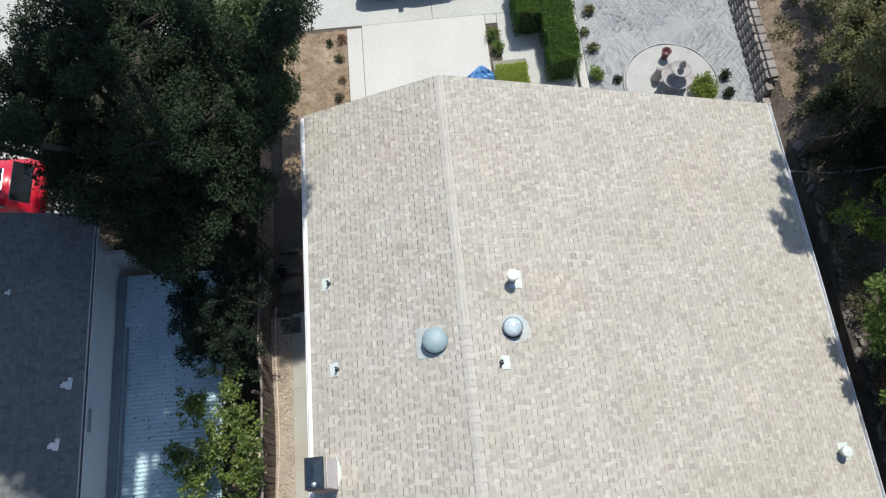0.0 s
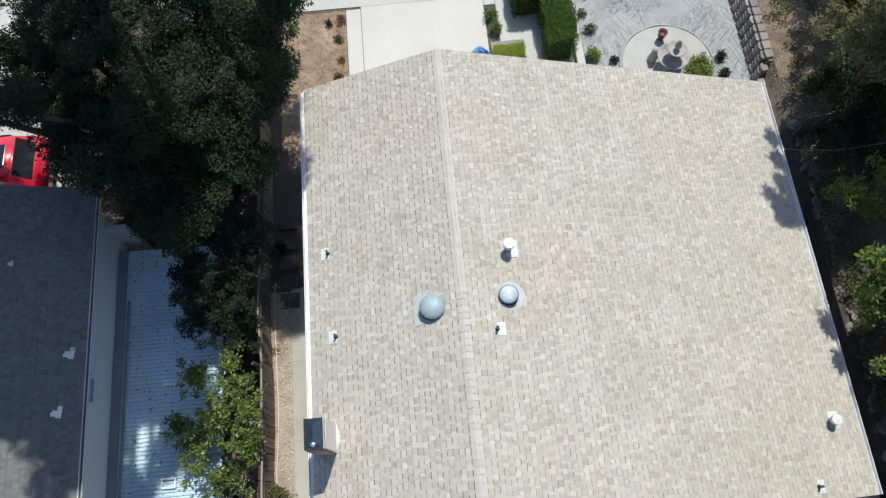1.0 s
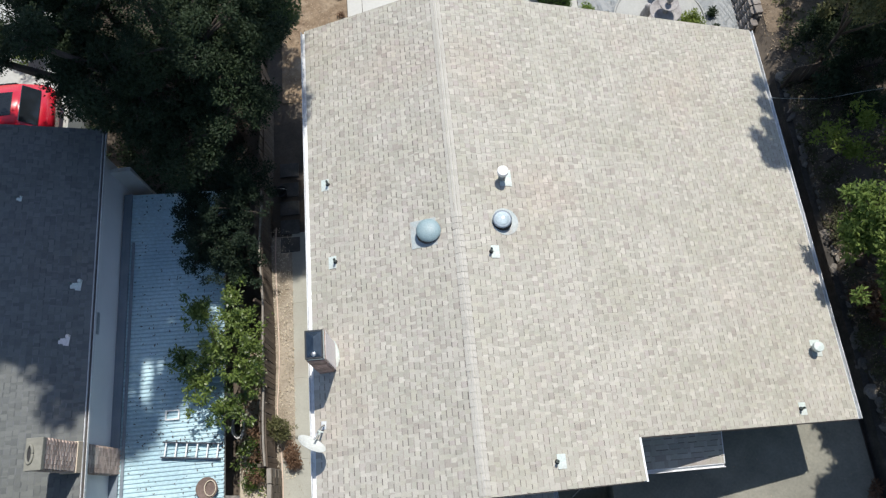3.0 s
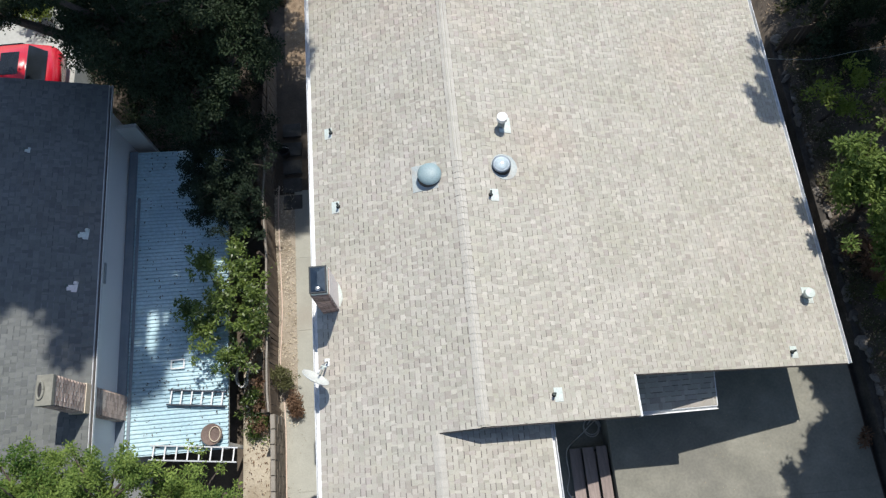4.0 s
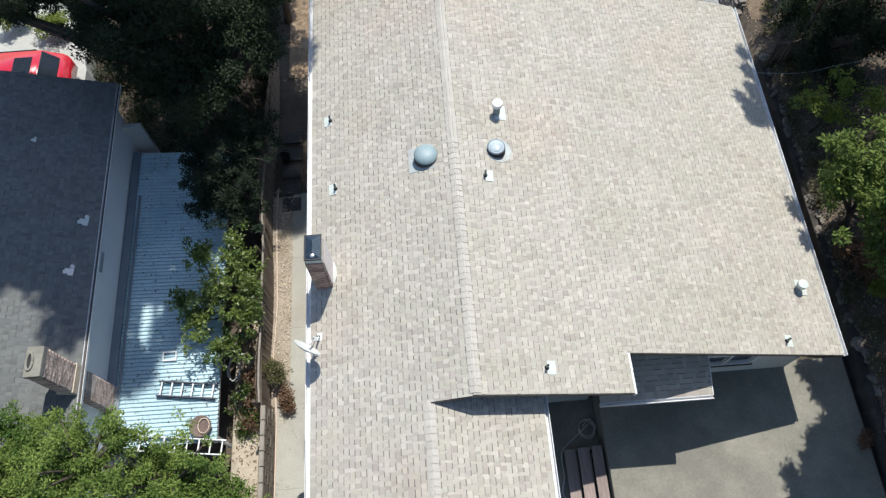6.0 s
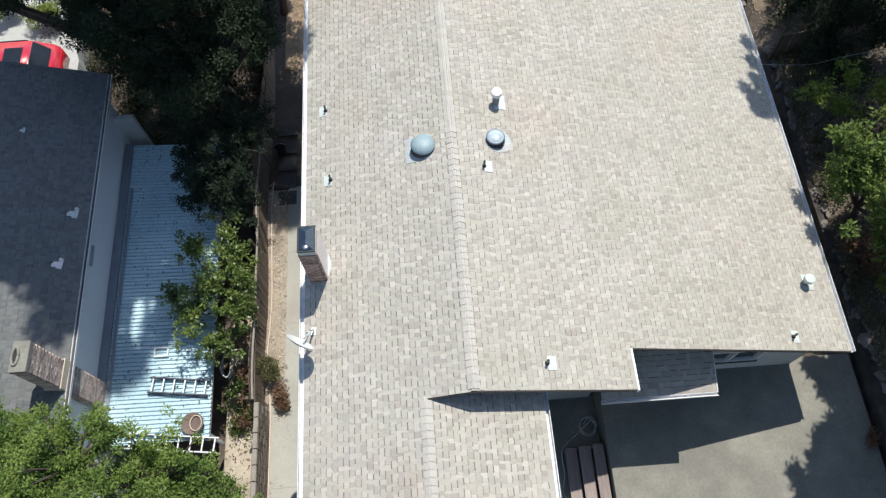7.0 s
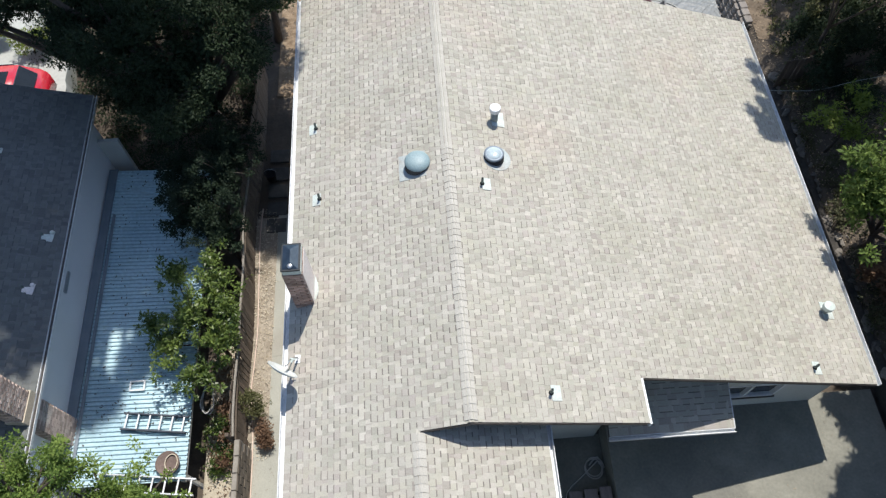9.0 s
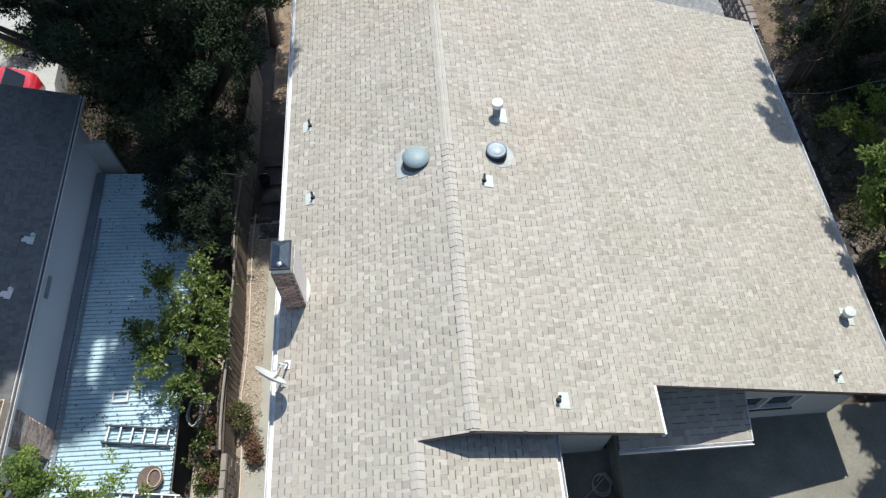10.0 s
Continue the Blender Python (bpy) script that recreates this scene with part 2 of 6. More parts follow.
    "pad": surf("pale_grey_pad", (0.42, 0.42, 0.39), (0.35, 0.35, 0.33), 1.5, 0.9, 0.3, fine=35),
    "bed_soil": surf("brown_bed_soil", (0.29, 0.215, 0.14), (0.19, 0.135, 0.088), 3.5, 0.97, 1.0, fine=22, c=(0.36, 0.285, 0.20), bump_scale=12),
    "dark_rock": surf("shade_dark_rubble", (0.04, 0.036, 0.032), (0.085, 0.075, 0.065), 2.2, 0.95, 1.0, fine=14, specks=0.15, c=(0.03, 0.03, 0.026), bump_scale=7),
    "bank_soil": surf("brown_bank_soil", (0.235, 0.18, 0.125), (0.14, 0.105, 0.072), 2.5, 0.97, 1.0, fine=18, specks=0.12, c=(0.09, 0.07, 0.05), bump_scale=10),
    "dust": surf("pale_dusty_soil", (0.52, 0.46, 0.36), (0.40, 0.35, 0.27), 2.0, 0.97, 0.9, fine=25, c=(0.30, 0.25, 0.18), bump_scale=9),
    "litter": leaf_surf("dry_leaf_litter", (0.27, 0.20, 0.135), (0.50, 0.41, 0.30), 0.1),
    "olive_leaf": leaf_surf("olive_leaves", (0.085, 0.09, 0.036), (0.20, 0.2, 0.09), 0.3),
    "stone": surf("fountain_stone", (0.4, 0.38, 0.365), (0.28, 0.262, 0.255), 7, 0.9, 0.5, fine=40, c=(0.2, 0.185, 0.18)),
    "block": surf("split_face_block", (0.33, 0.295, 0.265), (0.22, 0.195, 0.175), 5, 0.95, 0.8, vary=0.28, fine=30),
    "rock": surf("edging_rock", (0.24, 0.215, 0.185), (0.15, 0.135, 0.12), 4, 0.95, 0.8, vary=0.25, fine=22),
    "tarp": surf("blue_tarpaulin", (0.04, 0.15, 0.36), (0.12, 0.30, 0.55), 7, 0.35, 0.2, fine=15),
    "red_pot": surf("glazed_red_pot", (0.09, 0.03, 0.035), (0.13, 0.05, 0.055), 6, 0.5, 0.1),
    "clay": surf("brown_basket", (0.14, 0.10, 0.085), (0.20, 0.15, 0.13), 10, 0.85, 0.6, fine=30),
    "red_paint": surf("red_car_paint", (0.56, 0.015, 0.035), (0.50, 0.012, 0.03), 2, 0.25, 0.0, coat=0.6),
    "grey_paint": surf("dark_grey_paint", (0.06, 0.062, 0.065), (0.05, 0.052, 0.055), 2, 0.3, 0.0, coat=0.5),
    "hose": surf("white_hose", (0.62, 0.60, 0.56), (0.52, 0.50, 0.47), 8, 0.5, 0.05),
    "pvc": surf("pink_beige_pipe", (0.62, 0.47, 0.38), (0.66, 0.54, 0.45), 4, 0.5, 0.05),
    "cream": surf("cream_cloth", (0.62, 0.54, 0.42), (0.54, 0.46, 0.35), 8, 0.8, 0.2),
    "grass": surf("dry_grass_ground", (0.16, 0.19, 0.07), (0.24, 0.21, 0.12), 1.0, 0.95, 0.7, fine=40),
}


# ---- building helpers ----
def mesh_of(bm, name):
    me = bpy.data.meshes.new(name)
    bm.to_mesh(me)
    bm.free()
    return me


def part(name, bm, material, parent=None, label="", smooth=False):
    """Links a bmesh as one mesh object, under a thing or a part."""
    me = bm if isinstance(bm, bpy.types.Mesh) else mesh_of(bm, name)
    if not me.materials:
        me.materials.append(M[material])
    if smooth:
        me.polygons.foreach_set("use_smooth", [True] * len(me.polygons))
    ob = new(name, me)
    if parent:
        ob.parent = parent
    return tagged(ob, label)


def thing(name, label, category, at=(0, 0, 0), group="", kind=""):
    ob = new(name)
    ob.location = at
    ob.empty_display_size = 0.1
    return tagged(ob, label, category, group, kind)


def raw(name, verts, faces):
    me = bpy.data.meshes.new(name)
    me.from_pydata([tuple(v) for v in verts], [], [tuple(q) for q in faces])
    me.update()
    return me


def box(bm, x0, x1, y0, y1, z0, z1, bevel=0.0):
    made = bmesh.ops.create_cube(bm, size=1, matrix=Matrix.LocRotScale(((x0 + x1) / 2, (y0 + y1) / 2, (z0 + z1) / 2), None, (x1 - x0, y1 - y0, z1 - z0)))["verts"]
    if bevel:
        edges = {e for v in made for e in v.link_edges}
        bmesh.ops.bevel(bm, geom=list(edges), offset=bevel, segments=2, profile=0.5, affect="EDGES")
    return bm


def boxed(x0, x1, y0, y1, z0, z1, bevel=0.0):
    return box(bmesh.new(), x0, x1, y0, y1, z0, z1, bevel)


def prism(outline, axis, lo, hi, bm=None):
    """An outline in the plane across the axis, drawn out from lo to hi."""
    bm = bm or bmesh.new()
    place = {"x": lambda a, b, c: (c, a, b), "y": lambda a, b, c: (a, c, b), "z": lambda a, b, c: (a, b, c)}[axis]
    low = [bm.verts.new(place(a, b, lo)) for a, b in outline]
    high = [bm.verts.new(place(a, b, hi)) for a, b in outline]
    k = len(outline)
    bm.faces.new(low)
    bm.faces.new(high[::-1])
    for i in range(k):
        bm.faces.new((low[i], high[i], high[(i + 1) % k], low[(i + 1) % k]))
    bmesh.ops.recalc_face_normals(bm, faces=bm.faces)
    return bm


def lathe(profile, steps=32, bm=None, at=(0, 0, 0)):
    """A profile of (radius, height) turned round the upright axis."""
    bm = bm or bmesh.new()
    rings = []
    for r, z in profile:
        if r < 1e-5:
            rings.append([bm.verts.new((at[0], at[1], at[2] + z))])
        else:
            rings.append([bm.verts.new((at[0] + r * math.cos(2 * math.pi * i / steps), at[1] + r * math.sin(2 * math.pi * i / steps), at[2] + z)) for i in range(steps)])
    for a, b in zip(rings, rings[1:]):
        for i in range(steps):
            j = (i + 1) % steps
            if len(a) == 1 and len(b) > 1:
                bm.faces.new((a[0], b[i], b[j]))
            elif len(b) == 1 and len(a) > 1:
                bm.faces.new((a[i], b[0], a[j]))
            elif len(a) > 1:
                bm.faces.new((a[i], b[i], b[j], a[j]))
    bmesh.ops.recalc_face_normals(bm, faces=bm.faces)
    return bm


def tube(points, radius, bm=None, sides=8):
    """A round bar along points; radius may be a list."""
    bm = bm or bmesh.new()
    pts = [Vector(p) for p in points]
    radii = radius if isinstance(radius, (list, tuple)) else [radius] * len(pts)
    rings = []
    for i, p in enumerate(pts):
        d = (pts[min(i + 1, len(pts) - 1)] - pts[max(i - 1, 0)]).normalized()
        side = d.orthogonal() if abs(d.z) > 0.95 else d.cross(Vector((0, 0, 1)))
        side.normalize()
        up = side.cross(d)
        rings.append([bm.verts.new(p + radii[i] * (math.cos(a) * side + math.sin(a) * up)) for a in (2 * math.pi * k / sides for k in range(sides))])
    for a, b in zip(rings, rings[1:]):
        for k in range(sides):
            bm.faces.new((a[k], a[(k + 1) % sides], b[(k + 1) % sides], b[k]))
    bm.faces.new(rings[0][::-1])
    bm.faces.new(rings[-1])
    bmesh.ops.recalc_face_normals(bm, faces=bm.faces)
    return bm


def curve_points(points, steps=6):
    """A smooth line through the points."""
    pts = [Vector(p) for p in points]
    out = []
    for i in range(len(pts) - 1):
        p0, p1, p2, p3 = pts[max(i - 1, 0)], pts[i], pts[i + 1], pts[min(i + 2, len(pts) - 1)]
        for k in range(steps):
            t = k / steps
            out.append(0.5 * (2 * p1 + (p2 - p0) * t + (2 * p0 - 5 * p1 + 4 * p2 - p3) * t * t + (3 * p1 - p0 - 3 * p2 + p3) * t ** 3))
    return out + [pts[-1]]


# ---- ground ----
def smooth(v, a, b):
    t = min(1.0, max(0.0, (v - a) / (b - a)))
    return t * t * (3 - 2 * t)


def height(x, y):
    z = 0.2 + 0.2 * smooth(-x, 2.0, 2.6) * smooth(-y, -11.0, -9.5)
    z += (0.4) * smooth(x, 9.6, 9.9) * smooth(-y, -11.5, -10.0)
    if 1.6 < x < 4.9 and y < -1.3:
        z = -0.12
    z += (-1.2 - z) * smooth(-x, 4.98, 5.2) * (1 - smooth(y, 10.5, 13.5) * 0.85)
    bank = (1.35 - 0.35 * smooth(y, 9.0, 10.5)) + 0.13 * max(0.0, min(x, 30.0) - 12.0)
    z += (bank - z) * smooth(x, 11.85, 12.1)
    far = max(abs(x), abs(y))
    z += 0.05 * math.sin(x * 1.7 + y) * math.cos(y * 1.3) * smooth(abs(x - 3), 9.0, 10.0)
    return z - 1.0 * smooth(far, 60, 300)


def lines(lo, hi, fine, reach):
    inner = [lo + fine * i for i in range(int((hi - lo) / fine) + 1)]
    return [-reach, -200, -80, -40, -28] + inner + [30, 42, 80, 200, reach]


gx, gy = lines(-20, 22, 0.3, 900), lines(-14, 26, 0.4, 900)
gv = [(x, y, height(x, y)) for y in gy for x in gx]
gf = [(j * len(gx) + i, j * len(gx) + i + 1, (j + 1) * len(gx) + i + 1, (j + 1) * len(gx) + i) for j in range(len(gy) - 1) for i in range(len(gx) - 1)]
ground = part("ground", raw("ground", gv, gf), "ground", smooth=True)
tagged(ground, "dark leaf-littered earth round the houses", "ground", kind="structure")

slab = part("driveway", boxed(-1.56, 2.86, 10.1, 16.3, 0.02, 0.245, 0.01), "white_concrete")
tagged(slab, "sunlit pale concrete driveway slab with a saw-cut edge", "driveway", kind="structure")
apron = thing("pavement", "pale concrete pavement round the driveway slab", "pavement", kind="structure")
for spot in ((-2.1, -1.575, 10.1, 16.2, 0.0, 0.24), (-9.0, 1.0, 16.315, 30.0, 0.0, 0.232), (1.015, 6.0, 16.315, 30.0, 0.0, 0.232), (3.3, 5.75, 10.1, 16.3, 0.0, 0.236), (2.875, 3.285, 15.9, 16.3, 0.0, 0.236)):
    part("slab", boxed(*spot, 0.008), "white_concrete" if spot[0] == -2.1 else "grey_pavement", apron)
bed = bmesh.new()
bmesh.ops.create_grid(bed, x_segments=46, y_segments=110, size=0.5, matrix=Matrix.LocRotScale((-3.3, 13.4, 0.25), None, (2.36, 5.5, 1)))
for v in bed.verts:
    v.co.z += 0.05 * noise.noise(v.co * 2.1) + 0.04 * noise.noise(v.co * 6) + 0.025 * noise.noise(v.co * 15)
tagged(part("garden_bed", bed, "bed_soil", smooth=True), "rough brown soil bed beside the driveway", "garden bed", kind="structure")
walk_slab = thing("side_walkway", "grey-green concrete walkway along the house wall", "walkway", kind="structure")
for i in range(6):
    part("slab", boxed(-4.2 if i > 2 else -4.62, -2.32, -8.0 + i * 2.3, -8.0 + i * 2.3 + 2.297, 0.2, 0.45, 0.002), "walkway", walk_slab)
strip = bmesh.new()
bmesh.ops.create_grid(strip, x_segments=8, y_segments=80, size=0.5, matrix=Matrix.LocRotScale((-4.57, 2.3, 0.43), None, (0.74, 6.8, 1)))
for v in strip.verts:
    v.co.z += 0.03 * noise.noise(v.co * 2.3) + 0.015 * noise.noise(v.co * 9)
tagged(part("soil_strip", strip, "soil", smooth=True), "dry soil strip between fence and walkway", "soil", kind="structure")

patio = thing("patio", "grey concrete patio with shallow joints, partly in tree shade", "patio", kind="structure")
for spot in ((4.5, 11.6, -4.632, -1.0), (4.5, 6.955, -9.5, -4.635), (6.958, 11.6, -9.5, -4.635)):
    part("slab", boxed(*spot, 0.0, 0.85, 0.003), "concrete", patio)
tagged(part("sunken_floor", boxed(1.7, 4.5, -9.5, -1.3, -0.2, 0.0, 0.005), "concrete"), "shaded sunken concrete floor beside the steps", "floor", kind="structure")

# ---- the roofs ----
RIDGE_X, RIDGE_Z, S = 0.8, 6.5, 1.0 / 3.0
WEST_X, EAST_X = -2.72, 10.2
LOW_X = -0.15
LOW_Z = RIDGE_Z - S * (RIDGE_X - LOW_X)
LOW_EAST = 2.28
NOTCH_X = 4.24


def north(x):
    return 9.67 + 0.016 * (x - RIDGE_X)


def south(x):
    return (-2.56 if x < NOTCH_X else -1.66) + 0.013 * (x - NOTCH_X)


def tabs(rng, top, way, exposure, reach, span, wide, thick, band=0.016):
    """Courses of laminated shingles: for each piece its corner points. top: a point of the ridge line; way: down the slope;
    span: the ends along y of a course that lies d metres down."""
    way = Vector(way).normalized()
    along = Vector((0, 1, 0)) if abs(way.y) < 0.5 else Vector((1, 0, 0))
    nor = way.cross(along)
    if nor.z < 0:
        nor = -nor
    pieces = []
    for i in range(int(reach / exposure)):
        d0, d1 = i * exposure, (i + 1) * exposure
        if i == int(reach / exposure) - 1:
            d1 = reach
        a, b = span((d0 + d1) / 2)
        for layer in (0, 1):
            u = a - rng.uniform(0, 0.2)
            while u < b:
                w = rng.uniform(*wide) * (1.5 if layer == 0 else 1.0)
                u0, u1 = max(a, u), min(b, u + w)
                gap = 0.0 if layer == 0 else rng.uniform(0.055, 0.125)
                if u1 - u0 > 0.02:
                    lift = thick if layer else 0.0
                    lip = 0.004 + lift + (rng.uniform(-0.0008, 0.0012) if layer else 0.0)
                    wob = rng.uniform(-0.004, 0.004) if layer else 0.0
                    base = Vector(top)
                    base -= along * base.dot(along)
                    e = 0.05 if layer == 0 else 0.0
                    p = [base + along * u0 + way * (d0 - e) + nor * (lift * 0.45 + 0.001), base + along * u1 + way * (d0 - e) + nor * (lift * 0.45 + 0.001),
                         base + along * u1 + way * (d1 + wob) + nor * lip, base + along * u0 + way * (d1 + wob) + nor * lip]
                    q = [p[3] - nor * (lip + 0.002), p[2] - nor * (lip + 0.002), p[0] - nor * 0.006, p[1] - nor * 0.006]
                    pieces.append((p, q, layer, (u0 + u1) / 2, (d0 + d1) / 2))
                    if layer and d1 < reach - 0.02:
                        # dark band: printed granules, also the tab's shadow line put in as colour
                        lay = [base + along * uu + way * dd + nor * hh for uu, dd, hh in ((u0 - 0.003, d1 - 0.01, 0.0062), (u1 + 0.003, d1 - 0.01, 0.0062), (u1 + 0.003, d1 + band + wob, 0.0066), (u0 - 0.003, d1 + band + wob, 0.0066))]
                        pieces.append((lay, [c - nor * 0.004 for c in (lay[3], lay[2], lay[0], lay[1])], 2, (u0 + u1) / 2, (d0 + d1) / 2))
                u += w + gap
    return pieces


FACES = [(0, 1, 2, 3), (3, 2, 5, 4), (0, 3, 4, 6), (1, 7, 5, 2)]


def piece_mesh(name, p, q):
    return raw(name, p + q, FACES)


def joined(name, pieces, flip):
    v, fc = [], []
    for p, q, *_ in pieces:
        k = len(v)
        v += p + q
        fc += [tuple(k + i for i in (reversed(face) if flip else face)) for face in FACES]
    return raw(name, v, fc)


def clad(roof, pieces, material, singles=0, pick=None, flip=False):
    """Lays the pieces: some, within a stretch of the plan, as single tabs, the rest joined."""
    own = [s for s in pieces if s[2] == 1 and pick and pick(s)][:singles]
    ids = {id(s) for s in own}
    rest = [s for s in pieces if id(s) not in ids and s[2] < 2]
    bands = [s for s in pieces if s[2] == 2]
    tagged(part("granule_layer", joined("granule_layer", bands, flip), material + "_band", roof), "dark granule bands carrying the shadow lines under the tabs", kind="stuff")
    tagged(part("shingles", joined("shingles", rest, flip), material, roof), "laminated asphalt shingles in mixed tones", kind="stuff")
    late.append((roof, own, material))


late = []
rng = random.Random(5)
house = thing("house", "single-storey house with tan asphalt shingle gable roof", "house", (0, 0, 0))


def sheet_roof(name, corners, thick, parent, label):
    """A sloping deck: corner points round, thickened downwards."""
    bm = bmesh.new()
    up = [bm.verts.new(c) for c in corners]
    dn = [bm.verts.new((c[0], c[1], c[2] - thick)) for c in corners]
    bm.faces.new(up)
    bm.faces.new(dn[::-1])
    k = len(corners)
    for i in range(k):
        bm.faces.new((up[i], dn[i], dn[(i + 1) % k], up[(i + 1) % k]))
    bmesh.ops.recalc_face_normals(bm, faces=bm.faces)
    return part(name, bm, "deck", parent, label)


def east_z(x):
    return RIDGE_Z - S * (x - RIDGE_X)


def west_z(x):
    return RIDGE_Z - S * (RIDGE_X - x)


def low_z(x):
    return LOW_Z - S * (x - LOW_X)


DROP = 0.012
LOW_S = -4.66
east = sheet_roof("roof", [(x, y, east_z(x) - DROP) for x, y in ((RIDGE_X, south(RIDGE_X)), (RIDGE_X, north(RIDGE_X)), (EAST_X, north(EAST_X)), (EAST_X, south(EAST_X)), (NOTCH_X, south(NOTCH_X + 0.001)), (NOTCH_X, south(NOTCH_X - 0.001)))], 0.08, house, "long east slope of tan laminated shingles")
west = sheet_roof("roof", [(x, y, west_z(x) - DROP) for x, y in ((RIDGE_X, south(RIDGE_X)), (LOW_X, south(LOW_X)), (LOW_X, LOW_S - 0.03), (WEST_X, LOW_S - 0.06), (WEST_X, north(WEST_X)), (RIDGE_X, north(RIDGE_X)))], 0.08, house, "west slope of tan laminated shingles")
low = sheet_roof("roof", [(x, y, low_z(x) - DROP) for x, y in ((LOW_X, LOW_S - 0.03), (LOW_X, -2.58), (LOW_X + 0.4, -2.54), (LOW_X + 0.4, -1.4), (LOW_EAST, -1.4), (LOW_EAST, LOW_S))], 0.08, house, "lower east slope of tan laminated shingles, partly shaded")
PORCH_S, PORCH_N, PORCH_Z = -2.31, -1.15, 3.37
porch = sheet_roof("porch_roof", [(3.95, PORCH_S, PORCH_Z - DROP), (6.72, PORCH_S, PORCH_Z - DROP), (6.72, PORCH_N, PORCH_Z + 0.28 * (PORCH_N - PORCH_S) - DROP), (3.95, PORCH_N, PORCH_Z + 0.28 * (PORCH_N - PORCH_S) - DROP)], 0.1, house, "small shed roof of tan shingles in the shade")
RUN = math.sqrt(1 + S * S)
EXPO = 0.127
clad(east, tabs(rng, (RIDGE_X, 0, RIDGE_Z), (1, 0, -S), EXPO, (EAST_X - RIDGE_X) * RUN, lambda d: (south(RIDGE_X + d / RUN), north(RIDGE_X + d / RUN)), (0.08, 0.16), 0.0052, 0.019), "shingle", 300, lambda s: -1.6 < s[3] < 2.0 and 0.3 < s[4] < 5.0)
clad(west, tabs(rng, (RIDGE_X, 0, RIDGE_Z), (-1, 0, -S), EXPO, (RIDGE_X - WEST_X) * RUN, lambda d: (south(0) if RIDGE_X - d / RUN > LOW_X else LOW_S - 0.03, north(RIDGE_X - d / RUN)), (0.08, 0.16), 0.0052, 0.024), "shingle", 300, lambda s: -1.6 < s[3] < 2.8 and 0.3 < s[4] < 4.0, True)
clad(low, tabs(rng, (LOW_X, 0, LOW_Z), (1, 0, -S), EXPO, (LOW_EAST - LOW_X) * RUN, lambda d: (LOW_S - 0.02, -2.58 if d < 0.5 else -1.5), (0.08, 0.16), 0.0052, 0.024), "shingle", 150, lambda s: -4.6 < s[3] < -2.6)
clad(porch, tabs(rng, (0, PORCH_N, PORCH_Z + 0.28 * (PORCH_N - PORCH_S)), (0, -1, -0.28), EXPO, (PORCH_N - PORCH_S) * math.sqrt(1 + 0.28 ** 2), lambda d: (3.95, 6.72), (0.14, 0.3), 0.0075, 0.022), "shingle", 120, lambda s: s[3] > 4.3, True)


def cap_mesh(name, lip):
    """One bent, rounded ridge cap, 0.175 m long, lapped over the next."""
    xs = [-0.12 + 0.024 * i for i in range(11)]

    def arch(x):
        return -S * abs(x) + 0.009 * (1 - (x / 0.12) ** 2)

    v, fc, n = [], [], len(xs)
    for y, z in ((0.0, 0.008 + lip), (0.175, 0.005)):
        v += [(x, y + 0.012 * (1 - (x / 0.12) ** 2) * (y < 0.1) - 0.012, arch(x) + z) for x in xs]
    v += [(x, 0.014 * (1 - (x / 0.12) ** 2) - 0.012, arch(x) - 0.006) for x in xs]
    for i in range(n - 1):
        fc += [(i, i + 1, i + 1 + n, i + n), (2 * n + i, 2 * n + i + 1, i + 1, i)]
    me = raw(name, v, fc)
    me.materials.append(M["cap"])
    # lip faces take the dark band colour, painting in their shade
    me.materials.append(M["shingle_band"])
    me.polygons.foreach_set("material_index", [k % 2 for k in range(len(fc))])
    return me


cap_near, cap_far = cap_mesh("ridge_cap", 0.009), cap_mesh("ridge_cap", -0.0035)
for top_x, top_z, y0, y1, over in ((RIDGE_X, RIDGE_Z, -2.56, 9.6, east), (LOW_X, LOW_Z, -4.69, -2.62, low)):
    y = y0
    while y < y1 - 0.1:
        cap = part("ridge_cap", cap_near if y < 3.5 else cap_far, "cap", over)
        cap.matrix_local = Matrix.Translation((top_x + rng.uniform(-0.006, 0.006), y, top_z + 0.006)) @ pose(0, 0, 0, 0, 0, rng.uniform(-0.8, 0.8))
        y += 0.145

# white edges: gutters and rake boards
def gutter(x0, x1, z, y0, y1, name="gutter", label="white metal gutter"):
    """A boxy trough along y; the house side is x1."""
    w = x1 - x0
    return part(name, prism([(x0, z), (x0 + 0.012, z), (x0 + 0.02, z - 0.10), (x1 - 0.012, z - 0.10), (x1 - 0.012, z), (x1, z), (x1, z - 0.12), (x0 + 0.006, z - 0.12)], "y", y0, y1), "white", house, label)


def east_gutter(x0, x1, z, y0, y1):
    return part("gutter", prism([(x1, z), (x1 - 0.012, z), (x1 - 0.02, z - 0.10), (x0 + 0.012, z - 0.10), (x0 + 0.012, z), (x0, z), (x0, z - 0.12), (x1 - 0.006, z - 0.12)], "y", y0, y1), "white", house, "white metal gutter")


